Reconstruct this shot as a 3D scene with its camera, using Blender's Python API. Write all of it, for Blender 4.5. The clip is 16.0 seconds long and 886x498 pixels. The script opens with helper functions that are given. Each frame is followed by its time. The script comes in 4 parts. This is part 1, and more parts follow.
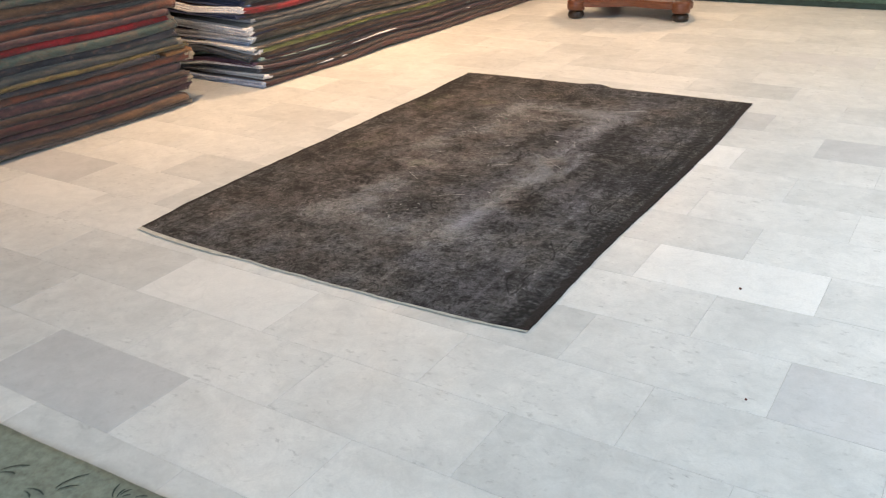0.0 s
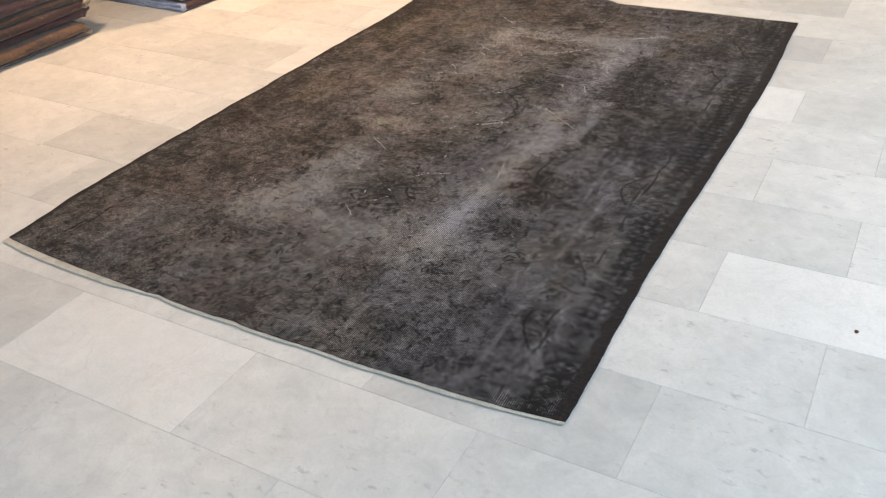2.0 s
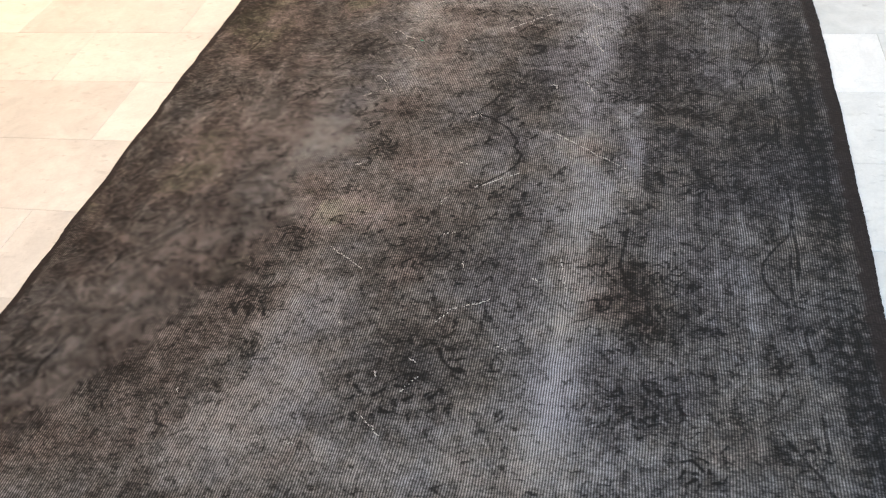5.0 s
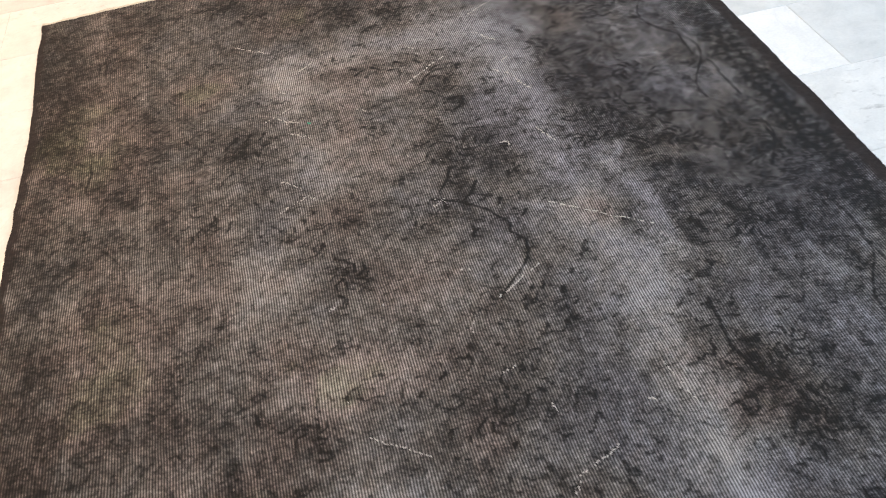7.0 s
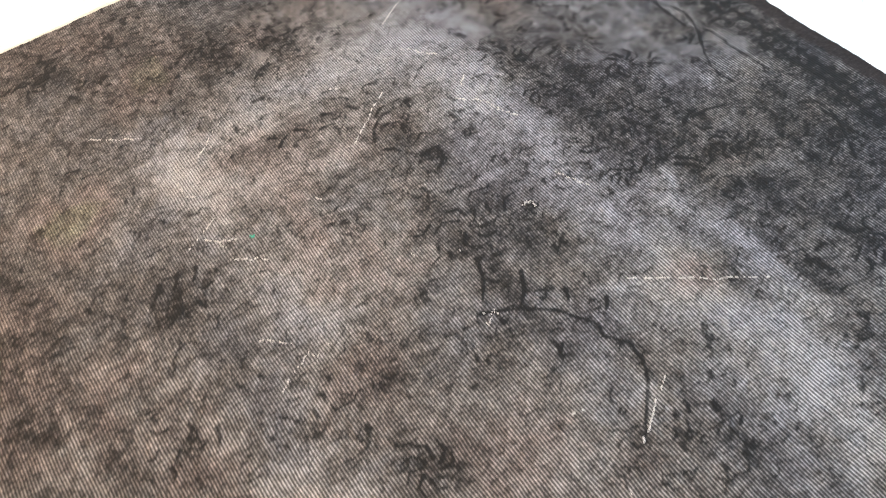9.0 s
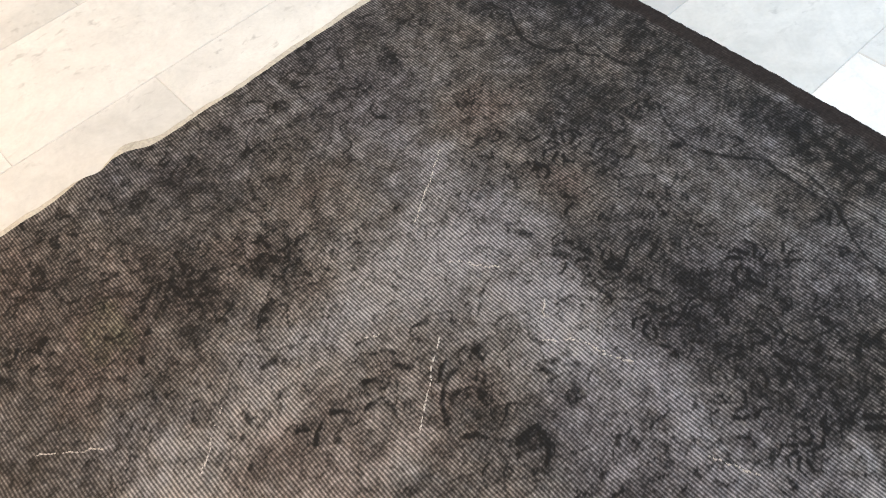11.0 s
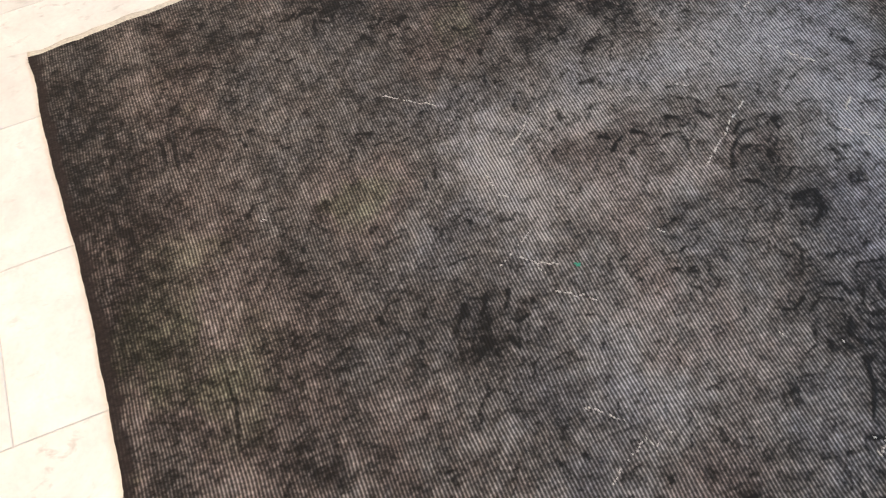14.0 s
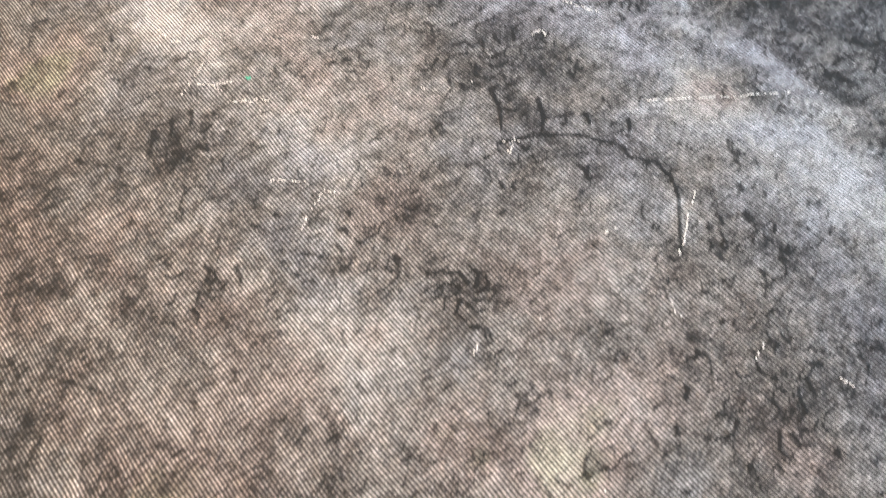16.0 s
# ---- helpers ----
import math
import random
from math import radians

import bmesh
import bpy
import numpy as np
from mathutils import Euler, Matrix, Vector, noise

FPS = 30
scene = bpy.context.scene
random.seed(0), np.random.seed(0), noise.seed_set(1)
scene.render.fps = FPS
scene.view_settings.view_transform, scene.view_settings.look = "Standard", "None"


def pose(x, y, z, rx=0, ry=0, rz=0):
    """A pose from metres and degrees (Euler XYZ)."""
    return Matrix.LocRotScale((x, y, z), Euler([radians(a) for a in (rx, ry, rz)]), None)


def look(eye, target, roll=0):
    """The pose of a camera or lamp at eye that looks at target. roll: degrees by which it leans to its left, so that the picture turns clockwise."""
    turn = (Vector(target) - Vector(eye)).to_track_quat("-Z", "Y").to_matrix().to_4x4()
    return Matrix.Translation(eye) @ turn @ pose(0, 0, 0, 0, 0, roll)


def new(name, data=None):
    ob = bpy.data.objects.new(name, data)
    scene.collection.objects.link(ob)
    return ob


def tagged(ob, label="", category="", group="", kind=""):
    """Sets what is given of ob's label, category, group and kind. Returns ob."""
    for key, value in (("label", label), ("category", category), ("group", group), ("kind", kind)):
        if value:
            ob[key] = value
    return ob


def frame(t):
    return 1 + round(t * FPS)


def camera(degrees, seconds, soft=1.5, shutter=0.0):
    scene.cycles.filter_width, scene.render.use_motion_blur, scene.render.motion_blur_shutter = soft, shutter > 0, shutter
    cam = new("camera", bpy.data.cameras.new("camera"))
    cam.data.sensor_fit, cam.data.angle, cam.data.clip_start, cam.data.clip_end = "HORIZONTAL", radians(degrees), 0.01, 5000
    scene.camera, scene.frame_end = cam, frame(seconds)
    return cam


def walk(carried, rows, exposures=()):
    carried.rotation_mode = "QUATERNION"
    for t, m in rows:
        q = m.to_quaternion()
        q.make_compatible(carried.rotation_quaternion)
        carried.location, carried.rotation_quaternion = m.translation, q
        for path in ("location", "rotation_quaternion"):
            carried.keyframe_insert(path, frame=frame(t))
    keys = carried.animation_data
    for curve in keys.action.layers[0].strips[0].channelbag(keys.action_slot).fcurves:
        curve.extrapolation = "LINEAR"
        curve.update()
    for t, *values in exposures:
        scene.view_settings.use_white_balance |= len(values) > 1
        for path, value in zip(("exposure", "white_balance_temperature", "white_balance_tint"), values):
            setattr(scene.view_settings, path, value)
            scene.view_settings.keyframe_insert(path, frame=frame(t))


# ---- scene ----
cam = camera(54.1, 16.0, soft=1.15, shutter=0.3)
PATH = [
    (0, (2.875, -2.105, 1.413), (1.883, -0.593, 0.558), -2.7),
    (0.5, (2.72, -1.948, 1.419), (1.826, -0.412, 0.503), -3.0),
    (1, (2.604, -1.714, 1.372), (1.727, -0.208, 0.39), -2.3),
    (1.5, (2.475, -1.484, 1.361), (1.58, -0.018, 0.336), -2.4),
    (2, (2.283, -1.283, 1.328), (1.423, 0.164, 0.247), -3.4),
    (2.5, (2.159, -1.132, 1.311), (1.35, 0.296, 0.168), -3.4),
    (3, (2.043, -0.888, 1.304), (1.217, 0.516, 0.142), -3.3),
    (3.5, (1.929, -0.716, 1.308), (1.089, 0.694, 0.166), -4.3),
    (3.7, (1.852, -0.677, 1.29), (1.043, 0.75, 0.146), -4.9),
    (5.8, (0.998, -0.202, 1.267), (0.894, 1.206, -0.149), -7.1),
    (6, (0.931, -0.195, 1.258), (0.911, 1.239, -0.135), -6.7),
    (6.5, (0.809, -0.062, 1.252), (0.932, 1.378, -0.13), -7.1),
    (7, (0.701, 0.18, 1.219), (0.896, 1.606, -0.17), -8.3),
    (7.5, (0.569, 0.332, 1.208), (0.893, 1.694, -0.22), -8.6),
    (8, (0.441, 0.481, 1.212), (0.912, 1.707, -0.296), -7.6),
    (8.5, (0.455, 0.699, 1.17), (0.977, 1.853, -0.378), -8.0),
    (9, (0.5, 0.922, 1.171), (1.061, 2.011, -0.409), -9.0),
    (9.5, (0.524, 1.153, 1.187), (1.185, 2.152, -0.414), -9.6),
    (9.7, (0.523, 1.246, 1.198), (1.232, 2.211, -0.403), -9.3),
    (11.8, (0.792, 1.66, 1.096), (1.346, 2.578, -0.593), -8.9),
    (12, (0.762, 1.658, 1.1), (1.273, 2.591, -0.595), -8.6),
    (12.5, (0.661, 1.635, 1.103), (1.047, 2.628, -0.589), -8.1),
    (13, (0.527, 1.566, 1.129), (0.816, 2.597, -0.56), -7.3),
    (13.5, (0.407, 1.481, 1.134), (0.621, 2.519, -0.562), -8.9),
    (14, (0.335, 1.393, 1.112), (0.579, 2.425, -0.584), -9.6),
    (14.5, (0.379, 1.29, 1.12), (0.729, 2.3, -0.57), -8.5),
    (15, (0.436, 1.115, 1.13), (0.893, 2.131, -0.531), -7.5),
    (15.5, (0.413, 1.0, 1.114), (0.966, 2.002, -0.527), -7.1),
    (16, (0.334, 0.941, 1.062), (0.92, 1.82, -0.636), -6.3),
]
EXPOSURES = [
    (0.0, 0.0, 6330, 10), (0.5, -0.05, 6320, 10), (1.0, -0.13, 6300, 10), (1.5, -0.06, 6300, 11), (2.0, 0.0, 6290, 11), (3.0, 0.10, 6220, 9), (3.7, 0.10, 6150, 8), (5.8, 0.27, 5690, 8), (7.5, 0.27, 5700, 8), (8.0, 0.92, 5600, 7), (9.0, 0.90, 5600, 6),
    (9.5, 0.38, 5750, 6), (11.8, 0.25, 5780, 7), (12.5, 0.2, 5850, 8), (13.5, 0.12, 5650, 7), (14.0, 0.12, 5250, 6), (14.5, 0.6, 5030, 3), (15.0, 1.17, 5000, 1), (15.5, 1.2, 5050, 4), (16.0, 1.47, 5500, 4),
]
walk(cam, [(t, look(eye, target, roll)) for t, eye, target, roll in PATH], EXPOSURES)

# ---- world and lamps ----
world = bpy.data.worlds.new("World")
scene.world = world
world.use_nodes = True
world.node_tree.nodes["Background"].inputs[0].default_value = (0.75, 0.85, 1.0, 1)
world.node_tree.nodes["Background"].inputs[1].default_value = 0.4


def area_lamp(name, at, target, w, h, power, colour, spread=180):
    data = bpy.data.lights.new(name, "AREA")
    data.shape, data.size, data.size_y, data.energy, data.color = "RECTANGLE", w, h, power, colour
    data.spread = radians(spread)
    ob = new(name, data)
    ob.matrix_world = look(at, target)
    return ob


COOL, WARM, WHITE = (0.76, 0.89, 1.0), (1.0, 0.63, 0.35), (1.0, 0.80, 0.60)
# Unseen source: cool light comes from the front, the window is assumed.
area_lamp("assumed_window_light", (2.2, -4.75, 1.75), (2.0, 0.0, 0.6), 5.0, 2.2, 125, COOL)
# Unseen lamp, added to turn the carpet's right side bluish.
area_lamp("cool_side_fill", (3.5, 1.4, 2.84), (3.5, 1.4, 0.0), 0.4, 2.4, 74, COOL)
area_lamp("warm_downlight", (-1.17, 3.2, 2.84), (-0.95, 3.2, 0.0), 0.14, 0.14, 54, WARM, 125)
area_lamp("warm_downlight", (0.20, 5.74, 2.15), (0.20, 5.20, 0.0), 0.045, 0.045, 26, WARM, 150)
area_lamp("warm_downlight", (-1.05, 1.15, 2.84), (-0.95, 1.15, 0.0), 0.2, 0.2, 26, WARM, 115)
# No known fitting here; added to brighten the floor at the back right.
area_lamp("warm_downlight", (2.6, 4.6, 2.84), (2.6, 4.6, 0.0), 0.2, 0.2, 33, WHITE, 140)


# ---- materials ----
def material(name, rough=0.6):
    m = bpy.data.materials.new(name)
    m.use_nodes = True
    t = m.node_tree
    t.nodes["Principled BSDF"].inputs["Roughness"].default_value = rough
    return m, t, t.nodes["Principled BSDF"]


def node(t, kind, **values):
    n = t.nodes.new(kind)
    for key, value in values.items():
        if key in n.inputs:
            n.inputs[key].default_value = value
        else:
            setattr(n, key, value)
    return n


def socket(t, inp, value):
    if isinstance(value, bpy.types.NodeSocket):
        t.links.new(value, inp)
    else:
        inp.default_value = value


def calc(t, op, a, b=0.5, clamp=False):
    n = node(t, "ShaderNodeMath", operation=op, use_clamp=clamp)
    socket(t, n.inputs[0], a)
    socket(t, n.inputs[1], b)
    return n.outputs[0]


def blend(t, f, a, b, mode="MIX"):
    n = node(t, "ShaderNodeMix", data_type="RGBA", blend_type=mode)
    socket(t, n.inputs["Factor"], f)
    socket(t, n.inputs["A"], a if isinstance(a, bpy.types.NodeSocket) else (*a, 1))
    socket(t, n.inputs["B"], b if isinstance(b, bpy.types.NodeSocket) else (*b, 1))
    return n.outputs["Result"]


def ramp(t, value, stops):
    n = node(t, "ShaderNodeValToRGB")
    while len(n.color_ramp.elements) < len(stops):
        n.color_ramp.elements.new(0.5)
    for e, (p, c) in zip(n.color_ramp.elements, stops):
        e.position, e.color = p, (c, c, c, 1) if isinstance(c, (int, float)) else (*c, 1)
    t.links.new(value, n.inputs[0])
    return n.outputs[0]


def cloud(t, vec, scale, detail=3.0, rough=0.55, warp=0.0):
    n = node(t, "ShaderNodeTexNoise", Scale=scale, Detail=detail, Roughness=rough, Distortion=warp)
    t.links.new(vec, n.inputs["Vector"])
    return n.outputs[0]


def scaled(t, vec, sx, sy, sz, turn=0.0):
    n = node(t, "ShaderNodeMapping")
    n.inputs["Scale"].default_value = (sx, sy, sz)
    n.inputs["Rotation"].default_value = (0, 0, turn)
    t.links.new(vec, n.inputs["Vector"])
    return n.outputs[0]


def relief(t, bsdf, height, strength, distance):
    n = node(t, "ShaderNodeBump", Strength=strength, Distance=distance)
    t.links.new(height, n.inputs["Height"])
    t.links.new(n.outputs[0], bsdf.inputs["Normal"])


def world_place(t):
    return node(t, "ShaderNodeNewGeometry").outputs["Position"]


def attribute(t, name):
    return node(t, "ShaderNodeAttribute", attribute_name=name).outputs["Fac"]


def marble(name, light, dark, speckled=1.0):
    m, t, b = material(name, 0.3)
    place = world_place(t)
    rnd = node(t, "ShaderNodeObjectInfo").outputs["Random"]
    shift = node(t, "ShaderNodeVectorMath", operation="ADD")
    t.links.new(place, shift.inputs[0])
    t.links.new(node(t, "ShaderNodeCombineXYZ").outputs[0], shift.inputs[1])
    comb = shift.inputs[1].links[0].from_node
    t.links.new(calc(t, "MULTIPLY", rnd, 37.0), comb.inputs[2])
    vec = shift.outputs[0]
    big = cloud(t, vec, 2.4, 4, 0.6, 0.6)
    mid = cloud(t, vec, 13, 5, 0.7, 0.5)
    tone = calc(t, "ADD", calc(t, "MULTIPLY", big, 0.55), calc(t, "MULTIPLY", mid, 0.55))
    tone = calc(t, "ADD", tone, calc(t, "MULTIPLY", calc(t, "SUBTRACT", rnd, 0.5), 0.20))
    base = blend(t, ramp(t, tone, [(0.34, 0.0), (0.72, 1.0)]), dark, light)
    smudge = ramp(t, cloud(t, scaled(t, vec, 1.0, 1.8, 1.0, 0.5), 30, 4, 0.6, 0.4), [(0.59, 0.0), (0.76, 0.7)])
    patch = ramp(t, cloud(t, vec, 4.0, 3), [(0.38, 0.12), (0.60, speckled)])
    base = blend(t, calc(t, "MULTIPLY", smudge, patch), base, (0.27, 0.28, 0.28))
    veins = ramp(t, calc(t, "ABSOLUTE", calc(t, "SUBTRACT", cloud(t, vec, 4.5, 5, 0.6, 1.2), 0.5)), [(0.0, 0.12), (0.03, 0.0)])
    base = blend(t, veins, base, (0.42, 0.43, 0.43))
    grit = ramp(t, cloud(t, vec, 150, 3), [(0.3, 0.12), (0.6, 0.0)])
    base = blend(t, grit, base, (0.35, 0.35, 0.35))
    t.links.new(base, b.inputs["Base Color"])
    t.links.new(ramp(t, cloud(t, place, 7, 4), [(0.3, 0.36), (0.7, 0.52)]), b.inputs["Roughness"])
    relief(t, b, cloud(t, place, 30, 3), 0.04, 0.002)
    return m


MARBLE = marble("white_marble", (0.72, 0.725, 0.71), (0.50, 0.515, 0.51))
MARBLE_PALE = marble("pale_marble", (0.80, 0.80, 0.785), (0.66, 0.67, 0.66), 0.3)
MARBLE_GREY = marble("grey_marble", (0.60, 0.605, 0.61), (0.45, 0.465, 0.47), 0.6)


def plain(name, colour, rough=0.6, spread=0.25, grain=60.0, bump=0.1, metal=0.0):
    m, t, b = material(name, rough)
    place = world_place(t)
    n = calc(t, "ADD", calc(t, "MULTIPLY", cloud(t, place, grain, 4), 0.6), calc(t, "MULTIPLY", cloud(t, place, grain / 12, 3), 0.4))
    low = tuple(c * (1 - spread) for c in colour)
    high = tuple(min(1, c * (1 + spread)) for c in colour)
    t.links.new(blend(t, ramp(t, n, [(0.35, 0.0), (0.65, 1.0)]), low, high), b.inputs["Base Color"])
    b.inputs["Metallic"].default_value = metal
    relief(t, b, cloud(t, place, grain * 2, 3), bump, 0.003)
    return m


GROUT = plain("grout", (0.50, 0.50, 0.485), 0.8)
PLASTER = plain("white_plaster", (0.74, 0.72, 0.68), 0.8, 0.06, 12)
CEILING = plain("ceiling_paint", (0.78, 0.77, 0.75), 0.85, 0.05, 12)
GREEN = plain("green_paint", (0.055, 0.105, 0.075), 0.55, 0.3, 25)
GREEN_TRIM = plain("dark_green_trim", (0.04, 0.07, 0.055), 0.5, 0.3, 25)
WOOL_CREAM = plain("cream_wool", (0.50, 0.485, 0.43), 0.9, 0.25, 220, 0.6)
DEBRIS = plain("dark_crumb", (0.10, 0.035, 0.03), 0.8)


def wood(name, colour):
    m, t, b = material(name, 0.28)
    place = world_place(t)
    n = cloud(t, scaled(t, place, 3, 3, 26), 5, 5, 0.6, 0.8)
    t.links.new(blend(t, ramp(t, n, [(0.3, 0.0), (0.7, 1.0)]), tuple(c * 0.45 for c in colour), colour), b.inputs["Base Color"])
    b.inputs["Coat Weight"].default_value = 0.3
    relief(t, b, n, 0.05, 0.002)
    return m


WOOD = wood("polished_mahogany", (0.20, 0.065, 0.028))
WOOD_DARK = wood("ebonised_wood", (0.022, 0.012, 0.009))


def wool(name, colour, second, seed):
    """Pile of a folded carpet: bands and flecks of a second colour along the fold."""
    m, t, b = material(name, 0.95)
    place = world_place(t)
    vec = scaled(t, place, 1, 1, 1)
    vec.node.inputs["Location"].default_value = (seed * 3.7, seed * 1.3, seed * 2.1)
    patch = cloud(t, scaled(t, vec, 1.5, 1.0, 2.5), 6.5, 5, 0.7, 0.9)
    knots = cloud(t, vec, 120, 3, 0.6)
    base = blend(t, ramp(t, patch, [(0.44, 0.0), (0.58, 0.95)]), tuple(0.95 * c for c in colour), tuple(0.95 * c for c in second))
    motif = cloud(t, scaled(t, vec, 1.0, 1.0, 2.0), 22, 3, 0.6, 0.6)
    base = blend(t, ramp(t, motif, [(0.58, 0.0), (0.70, 0.40)]), base, (0.26, 0.16, 0.12))
    base = blend(t, ramp(t, motif, [(0.34, 0.6), (0.42, 0.0)]), base, (0.03, 0.02, 0.025))
    base = blend(t, ramp(t, knots, [(0.36, 0.45), (0.58, 0.0)]), base, (0.02, 0.018, 0.018))
    t.links.new(base, b.inputs["Base Color"])
    b.inputs["Sheen Weight"].default_value = 0.25
    relief(t, b, calc(t, "ADD", knots, cloud(t, vec, 14, 3)), 0.5, 0.006)
    return m


# ---- parts ----
def part(name, bm, mat, parent=None, label="", smooth=False):
    me = bpy.data.meshes.new(name)
    bm.normal_update()
    bm.to_mesh(me)
    bm.free()
    for p in me.polygons:
        p.use_smooth = smooth
    me.materials.append(mat)
    ob = new(name, me)
    if parent is not None:
        ob.parent = parent
    return tagged(ob, label)


def box(bm, x0, x1, y0, y1, z0, z1, bevel=0.0):
    r = bmesh.ops.create_cube(bm, size=1.0, matrix=Matrix.Translation(((x0 + x1) / 2, (y0 + y1) / 2, (z0 + z1) / 2)) @ Matrix.Diagonal((x1 - x0, y1 - y0, z1 - z0, 1)))
    if bevel:
        edges = {e for v in r["verts"] for e in v.link_edges}
        bmesh.ops.bevel(bm, geom=list(edges), offset=bevel, segments=2, affect="EDGES", profile=0.5)
    return bm


def turned(profile, steps=28):
    """A turned piece about z from (radius, height) pairs."""
    bm = bmesh.new()
    rings = []
    for r, z in profile:
        rings.append([bm.verts.new((r * math.cos(2 * math.pi * k / steps), r * math.sin(2 * math.pi * k / steps), z)) for k in range(steps)])
    for a, b in zip(rings, rings[1:]):
        for k in range(steps):
            bm.faces.new((a[k], a[(k + 1) % steps], b[(k + 1) % steps], b[k]))
    bm.faces.new(rings[0][::-1])
    bm.faces.new(rings[-1])
    return bm


def thing(name, at, label, category, group="", kind=""):
    ob = new(name)
    ob.location = at
    return tagged(ob, label, category, group, kind)


# ---- the room ----
X0, X1, Y0, Y1, H = -2.45, 5.2, -5.0, 5.83, 2.9
ROW, LENGTH, JOINT = 0.3025, 0.604, 0.0011
ROW_AT, JOINT_AT = 0.506, 1.945

floor = tagged(part("floor", box(bmesh.new(), X0 - 0.3, X1 + 0.3, Y0 - 0.3, Y1 + 0.6, -0.12, -0.0012), GROUT), "pale grouted bed under the white marble floor tiles", "floor", kind="structure")


def slab(bm, x0, x1, y0, y1, mat_index=0):
    """A tile with eased edges, its top at height 0."""
    e = 0.0012
    low = [bm.verts.new(p) for p in ((x0, y0, -0.012), (x1, y0, -0.012), (x1, y1, -0.012), (x0, y1, -0.012))]
    mid = [bm.verts.new(p) for p in ((x0, y0, -e), (x1, y0, -e), (x1, y1, -e), (x0, y1, -e))]
    top = [bm.verts.new(p) for p in ((x0 + e, y0 + e, 0), (x1 - e, y0 + e, 0), (x1 - e, y1 - e, 0), (x0 + e, y1 - e, 0))]
    for a, b in ((low, mid), (mid, top)):
        for k in range(4):
            bm.faces.new((a[k], a[(k + 1) % 4], b[(k + 1) % 4], b[k]))
    bm.faces.new(top)


wall_specs = (
    ("wall_west", X0 - 0.15, X0, Y0, Y1 + 0.15, 0.0),
    ("wall_east", X1, X1 + 0.15, Y0, Y1 + 0.15, 0.0),
    ("wall_north", X0, X1, Y1 + 0.16, Y1 + 0.31, 0.0),
)
for nm, x0, x1, y0, y1, z0 in wall_specs:
    tagged(part(nm, box(bmesh.new(), x0, x1, y0, y1, z0, H), PLASTER), "plain white plastered shop wall", "wall", kind="structure")
# Wall out of view; its opening is added to go with the assumed window.
south = tagged(part("wall_south", box(box(box(box(bmesh.new(), X0, -0.4, Y0 - 0.15, Y0, 0, H), 4.8, X1, Y0 - 0.15, Y0, 0, H), -0.4, 4.8, Y0 - 0.15, Y0, 0, 0.6), -0.4, 4.8, Y0 - 0.15, Y0, 2.8, H), PLASTER), "white plastered shopfront wall with an assumed wide window opening", "wall", kind="structure")
tagged(part("ceiling", box(bmesh.new(), X0 - 0.15, X1 + 0.15, Y0 - 0.15, Y1 + 0.35, H, H + 0.12), CEILING), "plain white painted ceiling", "ceiling", kind="structure")

# green panelling along the back of the room, set on a recessed plinth
panelling = thing("wall_panelling", (0, Y1 + 0.08, 0), "dark green painted wall panels along the back wall", "panelling", kind="structure")
part("plinth", box(bmesh.new(), 0.35, X1, -0.04, 0.07, 0.0, 0.05), GREEN_TRIM, panelling, "darker green plinth")
for k in range(8):
    x = 0.36 + k * 0.6
    bm = box(bmesh.new(), x, x + 0.585, -0.075, 0.06, 0.052, 1.0, 0.004)
    box(bm, x + 0.06, x + 0.525, -0.085, -0.07, 0.12, 0.93, 0.004)
    part("panel", bm, GREEN, panelling)

# ---- the dark carpet on the floor ----
RX, RY = 1.80, 2.770
rng = np.random.default_rng(7)


def lattice(x, y, scale, seed):
    """Smooth random field in -1..1 with cells of that size."""
    g = np.random.default_rng(seed).uniform(-1, 1, (257, 257))
    u, v = x / scale + 61.3, y / scale + 47.7
    i, j = np.floor(u).astype(int), np.floor(v).astype(int)
    f, h = u - i, v - j
    f, h = f * f * f * (f * (6 * f - 15) + 10), h * h * h * (h * (6 * h - 15) + 10)
    i, j, i1, j1 = i % 257, j % 257, (i + 1) % 257, (j + 1) % 257
    return (g[i, j] * (1 - f) + g[i1, j] * f) * (1 - h) + (g[i, j1] * (1 - f) + g[i1, j1] * f) * h


def fractal(x, y, scale, seed, octaves=4, gain=0.55):
    total, amp, norm = 0, 1.0, 0.0
    for k in range(octaves):
        total = total + amp * lattice(x, y, scale / 2 ** k, seed + k)
        norm += amp
        amp *= gain
    return total / norm * 1.6


def smooth(a, b, v):
    t = np.clip((v - a) / (b - a), 0, 1)
    return t * t * (3 - 2 * t)


def segment(x, y, x0, y0, x1, y1):
    dx, dy = x1 - x0, y1 - y0
    s = np.clip(((x - x0) * dx + (y - y0) * dy) / (dx * dx + dy * dy), 0, 1)
    return np.hypot(x - x0 - s * dx, y - y0 - s * dy), s


